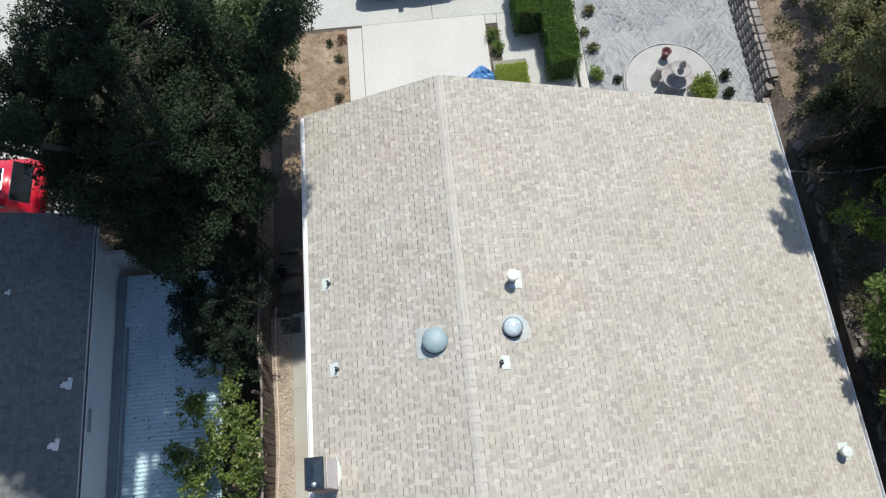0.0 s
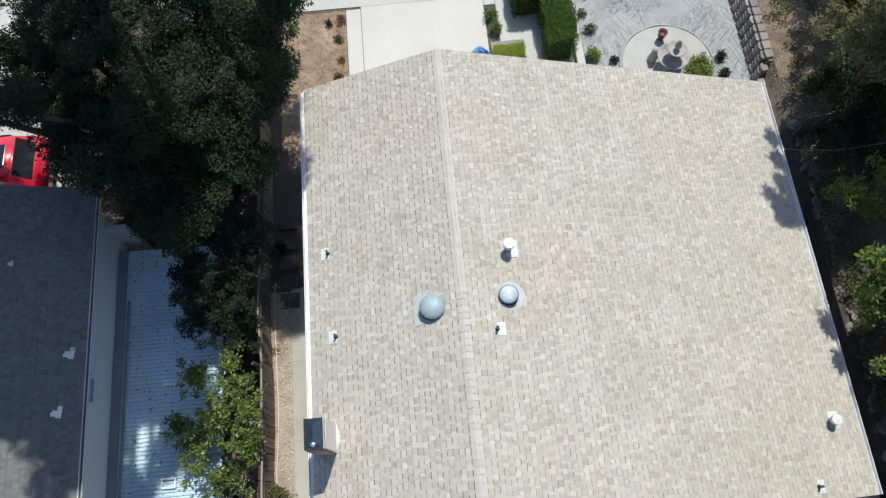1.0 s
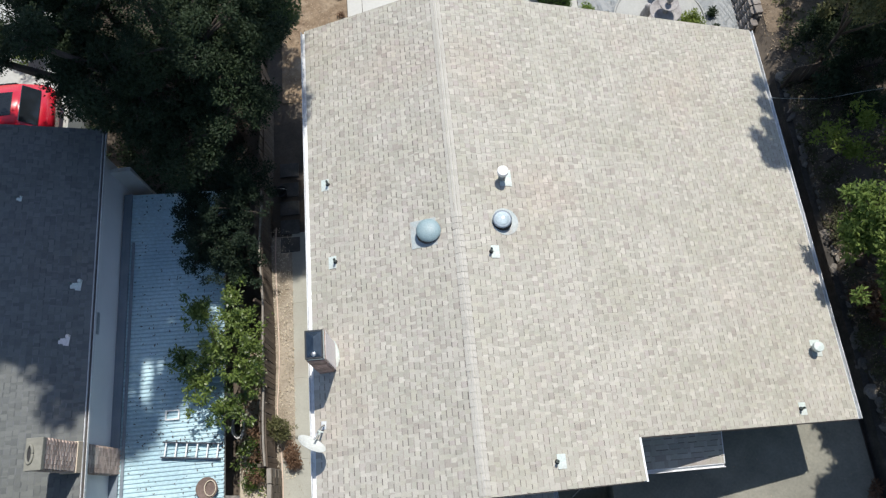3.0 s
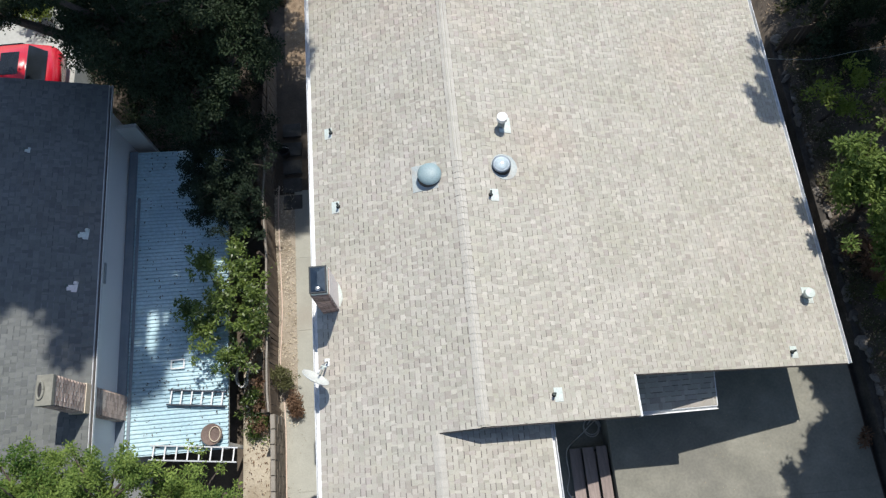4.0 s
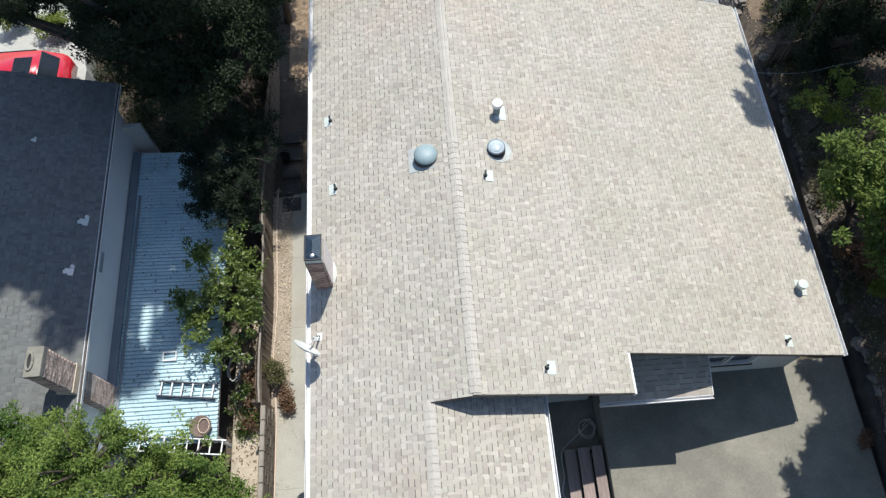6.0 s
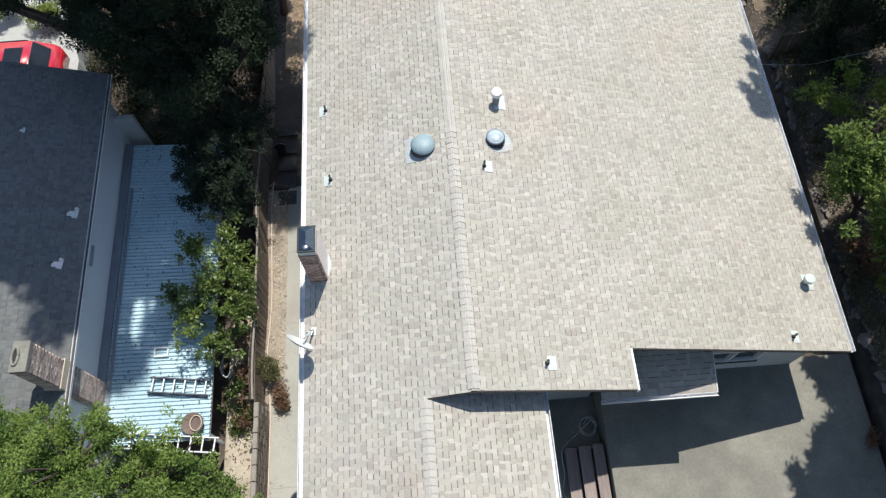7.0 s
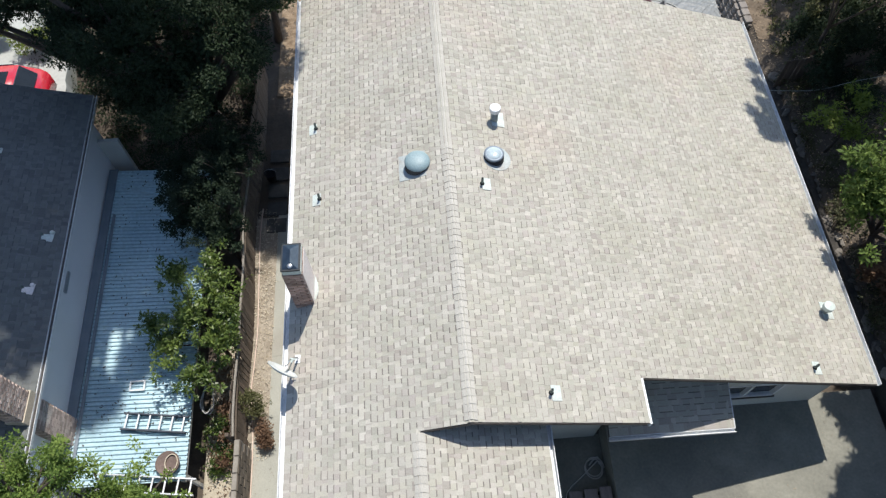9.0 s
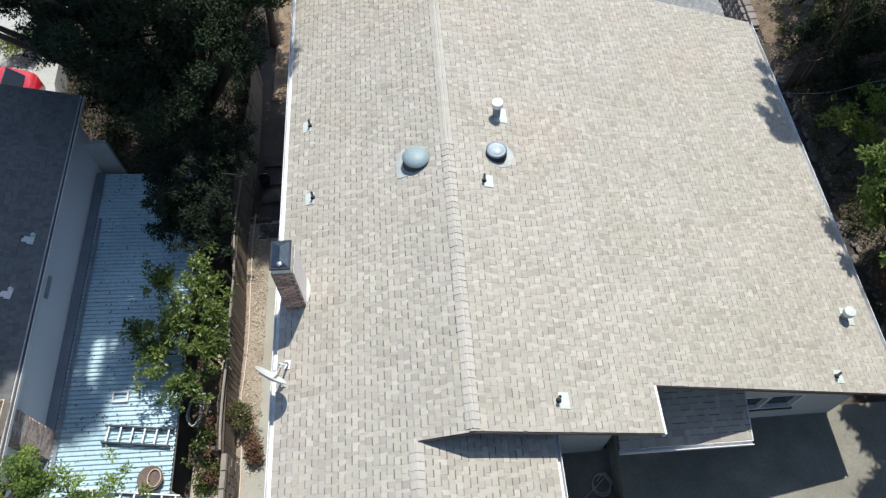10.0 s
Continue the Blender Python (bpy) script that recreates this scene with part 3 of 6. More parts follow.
gutter(WEST_X - 0.115, WEST_X - 0.005, west_z(WEST_X) - 0.01, LOW_S - 0.06, north(WEST_X))
east_gutter(EAST_X + 0.005, EAST_X + 0.11, east_z(EAST_X) - 0.01, south(EAST_X), north(EAST_X))
east_gutter(LOW_EAST + 0.005, LOW_EAST + 0.10, low_z(LOW_EAST) - 0.01, LOW_S, -1.55)
part("gutter", prism([(PORCH_S - 0.10, PORCH_Z), (PORCH_S - 0.085, PORCH_Z), (PORCH_S - 0.08, PORCH_Z - 0.09), (PORCH_S - 0.02, PORCH_Z - 0.09), (PORCH_S - 0.02, PORCH_Z), (PORCH_S - 0.005, PORCH_Z), (PORCH_S - 0.005, PORCH_Z - 0.11), (PORCH_S - 0.095, PORCH_Z - 0.11)], "x", 3.95, 6.742), "white", house, "white metal gutter")


def rake(p, q, name="rake_board", material="white"):
    """A board under a sloping edge from p to q, 0.025 thick."""
    deep = 0.19 if material == "white" else 0.08
    p, q = Vector(p), Vector(q)
    side = Vector((q.y - p.y, p.x - q.x, 0)).normalized() * 0.0125
    bm = bmesh.new()
    ends = []
    for c in (p, q):
        ends.append([bm.verts.new(c + o) for o in (side, -side, -side - Vector((0, 0, deep)), side - Vector((0, 0, deep)))])
    a, b = ends
    for i in range(4):
        bm.faces.new((a[i], a[(i + 1) % 4], b[(i + 1) % 4], b[i]))
    bm.faces.new(a[::-1])
    bm.faces.new(b)
    bmesh.ops.recalc_face_normals(bm, faces=bm.faces)
    return part(name, bm, material, house)


rake((RIDGE_X, north(RIDGE_X) + 0.008, RIDGE_Z - 0.02), (EAST_X, north(EAST_X) + 0.008, east_z(EAST_X) - 0.02), material="trim")
rake((RIDGE_X, north(RIDGE_X) + 0.008, RIDGE_Z - 0.02), (WEST_X, north(WEST_X) + 0.008, west_z(WEST_X) - 0.02), material="trim")
part("rake_board", boxed(NOTCH_X + 0.05, NOTCH_X + 0.095, south(NOTCH_X - 0.01) - 0.02, south(NOTCH_X + 0.01) - 0.004, east_z(NOTCH_X) - 0.2, east_z(NOTCH_X) - 0.008, 0.004), "white", house, "white edge board beside the notch")
rake((RIDGE_X, south(RIDGE_X) - 0.008, RIDGE_Z - 0.02), (NOTCH_X, south(NOTCH_X - 0.01) - 0.008, east_z(NOTCH_X) - 0.02), material="trim")
rake((NOTCH_X + 0.02, south(NOTCH_X + 0.01) - 0.008, east_z(NOTCH_X) - 0.024), (EAST_X, south(EAST_X) - 0.008, east_z(EAST_X) - 0.02), material="trim")
rake((RIDGE_X, south(RIDGE_X) - 0.008, RIDGE_Z - 0.02), (LOW_X, south(LOW_X) - 0.008, LOW_Z - 0.02), material="trim")
rake((LOW_X, LOW_S - 0.04, LOW_Z - 0.02), (LOW_EAST, LOW_S - 0.008, low_z(LOW_EAST) - 0.02), material="trim")
rake((LOW_X, LOW_S - 0.05, LOW_Z - 0.006), (WEST_X, LOW_S - 0.08, west_z(WEST_X) - 0.006))
rake((6.735, PORCH_S, PORCH_Z - 0.004), (6.735, PORCH_N - 0.01, PORCH_Z + 0.28 * (PORCH_N - PORCH_S) - 0.004))

# walls, with gables up to the decks
U = 0.1
part("wall", prism([(-2.28, -0.2), (1.9, -0.2), (9.9, 0.0), (9.9, east_z(9.9) - U), (RIDGE_X, RIDGE_Z - U), (-2.28, west_z(-2.28) - U)], "y", 9.1, 9.3), "stucco", house, "pale stucco wall")
part("wall", boxed(-2.28, -2.08, -4.2, 9.1, -0.2, west_z(-2.28) - U), "stucco", house, "pale stucco wall")
part("wall", prism([(-2.08, -0.2), (1.75, -0.2), (1.75, low_z(1.75) - U), (LOW_X, LOW_Z - U), (-2.08, west_z(-2.08) - U)], "y", -4.2, -4.0), "stucco", house, "pale stucco wall")
part("wall", boxed(1.75, 1.93, -4.2, -1.5, -0.2, low_z(1.93) - U), "stucco", house, "pale stucco wall")
part("wall", prism([(-1.4, 2.0), (1.93, -0.2), (4.35, -0.2), (4.35, east_z(4.35) - U), (RIDGE_X, RIDGE_Z - U), (-0.1, LOW_Z - U)], "y", -1.5, -1.3), "stucco", house, "pale grey-green stucco wall")
part("wall", boxed(9.72, 9.9, -1.17, 9.1, 0.2, east_z(9.9) - U), "stucco", house, "pale stucco wall")
# the south wall has a window opening
wx0, wx1, wz0, wz1 = 7.05, 8.62, 1.62, 2.55
part("wall", prism([(4.35, 0.0), (wx0, 0.0), (wx0, east_z(wx0) - U), (4.35, east_z(4.35) - U)], "y", -1.17, -1.0), "stucco", house, "pale stucco wall")
part("wall", prism([(wx1, 0.0), (9.9, 0.0), (9.9, east_z(9.9) - U), (wx1, east_z(wx1) - U)], "y", -1.17, -1.0), "stucco", house, "pale stucco wall")
part("wall", boxed(wx0, wx1, -1.17, -1.0, 0.0, wz0), "stucco", house, "pale stucco wall")
part("wall", prism([(wx0, wz1), (wx1, wz1), (wx1, east_z(wx1) - U), (wx0, east_z(wx0) - U)], "y", -1.17, -1.0), "stucco", house, "pale stucco wall")
win = part("window", boxed(wx0 + 0.04, wx1 - 0.04, -1.075, -1.06, wz0 + 0.04, wz1 - 0.04), "pane", house, "dark sliding window with a pale frame")
bm = bmesh.new()
for x0, x1, z0, z1 in ((wx0, wx1, wz0, wz0 + 0.05), (wx0, wx1, wz1 - 0.05, wz1), (wx0, wx0 + 0.05, wz0 + 0.05, wz1 - 0.05), (wx1 - 0.05, wx1, wz0 + 0.05, wz1 - 0.05), ((wx0 + wx1) / 2 - 0.03, (wx0 + wx1) / 2 + 0.03, wz0 + 0.05, wz1 - 0.05)):
    box(bm, x0, x1, -1.19, -1.08, z0, z1, 0.004)
part("window_frame", bm, "white", win, "white aluminium frame")
part("window_sill", boxed(wx0 - 0.05, wx1 + 0.05, -1.22, -1.16, wz0 - 0.06, wz0 - 0.005, 0.005), "trim", win, "dark sill")
for bx in (4.6, 6.5):
    part("porch_bracket", prism([(-1.17, 2.5), (-1.17, 2.62), (-2.2, PORCH_Z - 0.13), (-2.2, PORCH_Z - 0.2)], "x", bx, bx + 0.08), "trim", house)


# ---- trees and shrubs ----
def leaves(rs, centres, radii, count, size, droop=0.2, flat=1.0, shell=0.55):
    """Many small folded leaves in clumps: arrays of points and faces. Each leaf is a diamond bent along its middle."""
    centres, radii = np.asarray(centres, float), np.asarray(radii, float)
    which = rs.choice(len(centres), count, p=radii ** 2 / (radii ** 2).sum())
    d = rs.normal(size=(count, 3))
    d /= np.linalg.norm(d, axis=1)[:, None]
    r = radii[which] * (shell + (1 - shell) * rs.random(count)) * (0.75 + 0.35 * rs.random(count))
    pos = centres[which] + d * r[:, None] * [1, 1, flat]
    axis = d * 0.6 + rs.normal(size=(count, 3)) * 0.7 + [0, 0, 0.15 - droop]
    axis /= np.linalg.norm(axis, axis=1)[:, None]
    up = rs.normal(size=(count, 3)) * 0.55 + [0, 0, 1.0] + d * 0.4
    side = np.cross(axis, up)
    side /= np.linalg.norm(side, axis=1)[:, None] + 1e-9
    nor = np.cross(side, axis)
    s = (size * (0.6 + 0.8 * rs.random(count)))[:, None]
    w = s * 0.42
    p = np.stack([pos, pos + axis * s * 0.5 + side * w * 0.5 + nor * s * 0.08, pos + axis * s, pos + axis * s * 0.5 - side * w * 0.5 + nor * s * 0.08], 1).reshape(-1, 3)
    f = np.arange(count * 4).reshape(-1, 4)
    return p, f


def fast_mesh(name, p, f):
    me = bpy.data.meshes.new(name)
    me.vertices.add(len(p))
    me.vertices.foreach_set("co", p.astype(np.float32).ravel())
    me.loops.add(f.size)
    me.loops.foreach_set("vertex_index", f.astype(np.int32).ravel())
    me.polygons.add(len(f))
    me.polygons.foreach_set("loop_start", np.arange(0, f.size, f.shape[1], dtype=np.int32))
    me.update(calc_edges=True)
    return me


def tree(name, label, category, base, lobes, leaf, count, size, seed, clumps=60, clump_r=0.4, trunk_r=0.15, droop=0.2, flat=0.9, kind="", shell=0.55, ragged=False, gaps=()):
    """A tapered trunk, a limb to each lobe of the crown, twigs to clumps, and leaves. lobes: (x, y, z, rx, rz); gaps: (x, y, radius) left open."""
    rs = np.random.RandomState(seed)
    ob = thing(name, label, category, base, kind=kind)
    b = Vector(base)
    bark = bmesh.new()
    top = Vector((sum(q[0] for q in lobes) / len(lobes), sum(q[1] for q in lobes) / len(lobes), min(q[2] - 0.3 * q[4] for q in lobes)))
    fork = b.lerp(top, 0.55)
    tube([Vector((0, 0, -0.15)), (b.lerp(fork, 0.5) - b) + Vector((rs.normal() * 0.05, rs.normal() * 0.05, 0)), fork - b], [trunk_r * 1.25, trunk_r, trunk_r * 0.8], bark, 10)
    cs, rr = [], []
    total = sum(q[3] ** 2 for q in lobes)
    for x, y, z, rx, rz in lobes:
        c = Vector((x, y, z))
        tube([fork - b, fork.lerp(c, 0.5) - b + Vector((rs.normal() * 0.1, rs.normal() * 0.1, 0.1)), c - b], [trunk_r * 0.6, trunk_r * 0.4, trunk_r * 0.2], bark, 7)
        for k in range(max(6, int(clumps * rx * rx / total))):
            d = rs.normal(size=3)
            d /= np.linalg.norm(d)
            if d[2] < -0.3:
                d[2] *= -0.5
            q = min(1.45, abs(rs.normal()) * 0.62) if rs.random() < ragged else rs.random() ** 0.45
            pt = Vector((x + d[0] * rx * q, y + d[1] * rx * q, z + d[2] * rz * q))
            if any(math.hypot(pt.x - gx_, pt.y - gy_) < gr_ for gx_, gy_, gr_ in gaps):
                continue
            cs.append(pt)
            rr.append(clump_r * (0.6 + 0.8 * rs.random()))
            if k % 3 == 0:
                tube([c - b, (c.lerp(pt, 0.55) - b) + Vector((0, 0, 0.06)), pt - b], [trunk_r * 0.18, trunk_r * 0.12, trunk_r * 0.05], bark, 5)
    p, f = leaves(rs, cs, rr, count, size, droop, flat, shell)
    p -= np.array(base)
    part("trunk", bark, "bark", ob, smooth=True)
    part("crown", fast_mesh("crown", p, f), leaf, ob)
    return ob


tree("tree", "large dark evergreen tree beside the side fence", "tree", (-6.6, 10.2, -1.0),
     [(-5.2, 8.8, 6.2, 1.7, 1.5), (-7.4, 8.4, 5.2, 1.8, 1.6), (-5.0, 10.9, 6.0, 1.6, 1.5), (-7.0, 11.2, 6.8, 2.2, 1.9), (-8.7, 9.8, 5.4, 1.5, 1.4), (-10.4, 10.35, 5.0, 0.95, 0.8), (-11.6, 10.0, 4.9, 0.9, 0.7), (-12.4, 10.5, 4.5, 0.6, 0.5), (-3.75, 8.7, 6.4, 0.75, 0.7), (-3.8, 10.2, 6.2, 0.8, 0.8), (-4.5, 7.7, 5.4, 1.1, 1.0), (-9.2, 12.0, 5.6, 2.0, 1.6), (-7.2, 13.8, 5.2, 1.8, 1.4), (-6.2, 7.0, 4.4, 1.4, 1.2), (-3.95, 9.3, 5.5, 0.7, 0.6), (-4.0, 8.1, 5.0, 0.6, 0.5), (-8.9, 8.6, 7.0, 0.8, 0.6), (-8.6, 8.1, 5.6, 0.8, 0.7), (-9.1, 9.2, 5.2, 0.75, 0.6), (-8.1, 8.7, 2.4, 0.8, 0.6), (-7.3, 8.9, 2.6, 0.9, 0.7), (-6.4, 8.4, 2.4, 0.8, 0.6), (-9.4, 10.9, 5.4, 1.1, 0.9), (-8.9, 9.5, 2.0, 0.8, 0.6), (-8.0, 9.8, 2.0, 0.9, 0.6), (-3.8, 8.7, 6.3, 0.4, 0.4), (-3.75, 9.5, 6.5, 0.35, 0.4), (-3.6, 10.4, 6.6, 0.45, 0.4), (-3.0, 11.2, 6.6, 0.5, 0.5), (-2.75, 12.0, 6.3, 0.45, 0.4)],
     "dark_leaf", 215000, 0.088, 11, 580, 0.36, 0.32, shell=0.5)
tree("tree", "mid-green tree with glossy leaves beside the driveway bed", "tree", (-4.6, 13.4, 0.0),
     [(-4.0, 12.2, 4.9, 1.0, 0.9), (-3.9, 13.9, 4.8, 1.1, 0.9), (-4.5, 15.4, 4.4, 1.2, 0.9), (-3.7, 10.9, 4.3, 0.7, 0.7), (-4.9, 13.0, 5.0, 0.9, 0.8)],
     "glossy_leaf", 42000, 0.1, 12, 170, 0.3, 0.14, shell=0.7)
tree("tree", "small dark bushy tree overhanging the patio cover", "tree", (-5.5, 4.9, -1.2),
     [(-5.9, 5.0, 2.7, 1.0, 0.9), (-5.2, 5.6, 3.0, 0.9, 0.9), (-6.4, 5.4, 2.4, 0.7, 0.6), (-5.4, 4.2, 2.3, 0.8, 0.8), (-5.0, 6.4, 3.2, 0.8, 0.8), (-6.3, 4.5, 2.4, 0.6, 0.5), (-6.5, 6.2, 2.7, 0.6, 0.5)],
     "deep_leaf", 60000, 0.072, 13, 480, 0.17, 0.11, ragged=True, shell=0.3)
tree("tree", "yellow-green citrus tree overhanging the patio cover", "tree", (-5.5, 1.4, -1.2),
     [(-5.9, 1.8, 2.2, 0.8, 0.7), (-5.2, 2.5, 2.5, 0.6, 0.6), (-6.5, 1.1, 1.9, 0.65, 0.5), (-5.1, 1.1, 2.1, 0.7, 0.7), (-5.7, 0.35, 1.7, 0.6, 0.5), (-6.4, 2.9, 2.3, 0.5, 0.4), (-4.9, 1.8, 2.5, 0.5, 0.5), (-5.5, 3.3, 2.4, 0.35, 0.3), (-7.0, 1.7, 1.8, 0.35, 0.3)],
     "citrus_leaf", 14500, 0.105, 14, 480, 0.12, 0.06, ragged=True, shell=0.25)
tree("tree", "tall feathery bright green tree behind the neighbouring chimney", "tree", (-7.0, -4.3, -1.2),
     [(-6.9, -3.45, 6.2, 1.3, 1.4), (-5.5, -3.75, 5.4, 1.2, 1.2), (-8.5, -3.35, 6.0, 1.3, 1.3), (-4.5, -4.4, 5.0, 0.9, 1.0), (-10.0, -3.5, 5.6, 1.4, 1.3), (-7.4, -5.6, 6.2, 1.8, 1.3), (-5.2, -5.8, 5.4, 1.5, 1.2)],
     "feather_leaf", 175000, 0.066, 15, 1500, 0.17, 0.22, droop=0.1, ragged=0.3, shell=0.2)
tree("tree", "leafy green tree on the bank beside the house", "tree", (12.6, 2.9, 1.4),
     [(11.4, 3.25, 4.4, 0.9, 1.0), (11.95, 2.3, 4.2, 1.2, 1.0), (11.15, 2.8, 3.9, 0.5, 0.6), (12.9, 3.7, 4.8, 1.3, 1.0), (12.4, 1.3, 3.4, 0.9, 0.8)],
     "mid_leaf", 17000, 0.14, 16, 330, 0.18, 0.1, ragged=0.6, shell=0.3)
tree("tree", "tall dusty green tree standing over the patio", "tree", (13.4, 1.6, 1.4),
     [(12.05, 2.5, 9.0, 0.35, 0.3), (12.5, 1.8, 9.0, 0.5, 0.4), (12.9, 2.4, 9.0, 0.5, 0.4), (12.9, 1.0, 8.9, 0.6, 0.5), (11.9, -0.1, 8.9, 0.6, 0.5), (13.4, 1.7, 9.0, 0.9, 0.7), (12.2, 0.75, 8.9, 0.5, 0.4), (11.5, 0.05, 9.0, 0.6, 0.5), (11.0, -0.6, 9.0, 0.6, 0.5), (12.0, -0.9, 8.9, 0.7, 0.5), (12.1, -2.5, 8.9, 0.8, 0.5), (12.3, -4.2, 8.9, 0.8, 0.6), (12.9, -0.3, 8.8, 0.9, 0.7), (11.1, -1.5, 8.9, 0.8, 0.6), (12.5, -1.8, 8.8, 1.1, 0.7), (11.3, -2.8, 8.9, 0.9, 0.6), (12.7, -3.4, 8.8, 1.1, 0.8), (11.6, -4.2, 8.9, 0.9, 0.7), (13.2, -5.0, 8.8, 1.2, 0.8), (13.6, 0.6, 8.9, 1.1, 0.8), (13.8, -1.2, 8.9, 1.1, 0.8), (12.58, 2.27, 8.95, 0.5, 0.45), (12.78, 1.56, 8.95, 0.5, 0.45), (12.26, 0.80, 8.95, 0.5, 0.45), (11.75, 0.45, 8.95, 0.5, 0.45), (12.80, 0.37, 8.95, 0.5, 0.45), (12.21, -0.22, 8.95, 0.5, 0.45), (11.62, -0.43, 8.95, 0.5, 0.45), (12.71, -0.51, 8.95, 0.5, 0.45), (11.35, 5.3, 9.2, 0.3, 0.3), (11.3, 4.3, 9.2, 0.3, 0.3), (13.4, 3.6, 9.0, 1.0, 0.8)],
     "dry_leaf", 95000, 0.155, 17, 1500, 0.21, 0.18, ragged=0.65, shell=0.2)
tree("tree", "tall dusty tree whose crown shades the roof edge", "tree", (16.8, 10.2, 1.8),
     [(11.46, 10.27, 12.90, 0.50, 0.40), (11.41, 9.87, 12.90, 0.42, 0.35), (11.86, 10.07, 12.90, 0.45, 0.40), (11.76, 10.97, 12.90, 0.42, 0.35), (12.06, 10.67, 12.90, 0.50, 0.40), (11.66, 11.72, 12.90, 0.26, 0.25), (11.76, 12.37, 12.90, 0.18, 0.20), (12.26, 11.67, 12.90, 0.40, 0.40), (12.86, 11.07, 12.90, 0.70, 0.60), (13.86, 12.07, 13.00, 1.20, 0.90), (13.06, 12.47, 12.80, 0.70, 0.60), (14.86, 11.27, 13.20, 1.40, 1.00)],
     "dry_leaf", 38000, 0.115, 27, 420, 0.19, 0.2, ragged=0.45, shell=0.2)
tree("tree", "very tall dark tree shading the neighbouring roof", "tree", (-8.0, 19.5, -1.0),
     [(-4.15, 12.38, 21.90, 1.70, 1.40), (-6.45, 12.08, 22.30, 2.00, 1.50), (-8.75, 12.28, 22.50, 2.10, 1.50), (-7.05, 14.68, 23.10, 2.30, 1.60), (-4.65, 14.68, 21.70, 1.90, 1.40), (-10.65, 13.88, 22.30, 2.20, 1.50), (-5.25, 11.18, 21.50, 1.30, 1.00), (-5.0, 10.1, 21.9, 0.9, 0.7), (-4.2, 10.6, 21.9, 0.9, 0.7), (-5.75, 9.6, 21.9, 0.7, 0.6), (-3.5, 11.3, 21.9, 0.8, 0.7), (-4.7, 9.4, 21.9, 0.45, 0.4), (-10.65, 11.78, 22.30, 1.70, 1.30), (-8.05, 11.28, 22.10, 1.30, 1.00), (-7.6, 15.9, 22.4, 1.8, 1.4), (-9.6, 15.5, 22.2, 1.9, 1.4), (-5.6, 15.6, 22.0, 1.5, 1.2), (-11.6, 15.6, 22.2, 1.8, 1.4), (-0.3, 15.2, 22.0, 0.6, 0.5), (-0.35, 16.3, 22.0, 0.6, 0.5), (-0.3, 17.5, 22.0, 0.6, 0.5), (-0.3, 18.6, 22.0, 0.6, 0.5)],
     "dark_leaf", 125000, 0.205, 28, 940, 0.42, 0.4, shell=0.5, gaps=((-4.42, 11.55, 0.78), (-4.6, 10.5, 0.5)))
tree("tree", "dusty grey-green tree on the bank", "tree", (13.0, 9.4, 1.4),
     [(12.0, 8.9, 5.9, 1.0, 0.9), (12.9, 9.6, 5.6, 1.2, 1.0), (12.4, 10.8, 5.0, 1.1, 0.9), (13.8, 8.9, 5.4, 1.3, 1.0)],
     "olive_leaf", 34000, 0.1, 18, 240, 0.24, 0.07, ragged=0.5, shell=0.3)
# trees out of view, added to shade the bank and patio
for bx, by in ((16.6, 5.0), (16.4, 9.6), (17.2, 1.0), (16.4, -3.2)):
    tree("tree", "unseen tall tree added further up the bank for shade", "tree", (bx, by, 1.8),
         [(bx, by, 11.0, 2.0, 2.0), (bx - 1.1, by + 1.2, 8.6, 1.6, 1.6), (bx - 0.9, by - 1.4, 8.2, 1.6, 1.6), (bx + 1.2, by + 0.3, 7.6, 1.6, 1.3)],
         "dark_leaf", 10500, 0.18, int(by * 10 + 200), 120, 0.5, 0.2)
# trees behind the camera, added to keep sky light off the patio
for bx, by in ((3.4, -11.8), (7.8, -11.6), (12.0, -11.0), (16.0, -8.6)):
    tree("tree", "unseen dense dark tree added beyond the patio to block sky light", "tree", (bx, by, 0.4),
         [(bx, by, 13.5, 2.3, 2.2), (bx - 1.6, by + 0.8, 9.6, 2.1, 2.2), (bx + 1.7, by + 0.2, 10.2, 2.1, 2.2), (bx + 0.2, by + 0.6, 4.0, 2.0, 1.6), (bx - 0.4, by - 1.2, 6.8, 1.8, 1.6)],
         "dark_leaf", 13000, 0.29, int(bx * 10 + 400), 140, 0.6, 0.22)
# never in view: added to cut sky light on the neighbouring roof
for bx, by in ((-18.6, -3.0), (-18.4, 2.6), (-18.8, 8.0)):
    tree("tree", "unseen tall tree added past the neighbouring house to block sky light", "tree", (bx, by, -1.0),
         [(bx, by, 12.5, 2.6, 2.4), (bx + 0.8, by + 1.6, 9.5, 2.2, 2.0), (bx + 0.6, by - 1.7, 9.0, 2.2, 2.0), (bx + 0.2, by, 6.4, 2.2, 1.8)],
         "dark_leaf", 11000, 0.32, int(by * 10 + 600), 130, 0.6, 0.25)
# canopy out of view, added to deepen the shade on the patio
tree("tree", "unseen spreading tree whose crown is added over the patio's end to block sky light", "tree", (14.6, -6.0, 1.7),
     [(12.2, -4.6, 12.6, 1.5, 0.9), (10.9, -6.2, 12.8, 1.5, 0.9), (13.4, -6.6, 13.2, 1.9, 1.2), (14.6, -4.4, 12.6, 1.8, 1.2), (12.0, -8.2, 12.6, 1.8, 1.1), (13.9, -2.4, 12.4, 1.5, 1.0), (11.4, -2.9, 12.9, 1.1, 0.7)],
     "dark_leaf", 13000, 0.24, 35, 150, 0.5, 0.24)
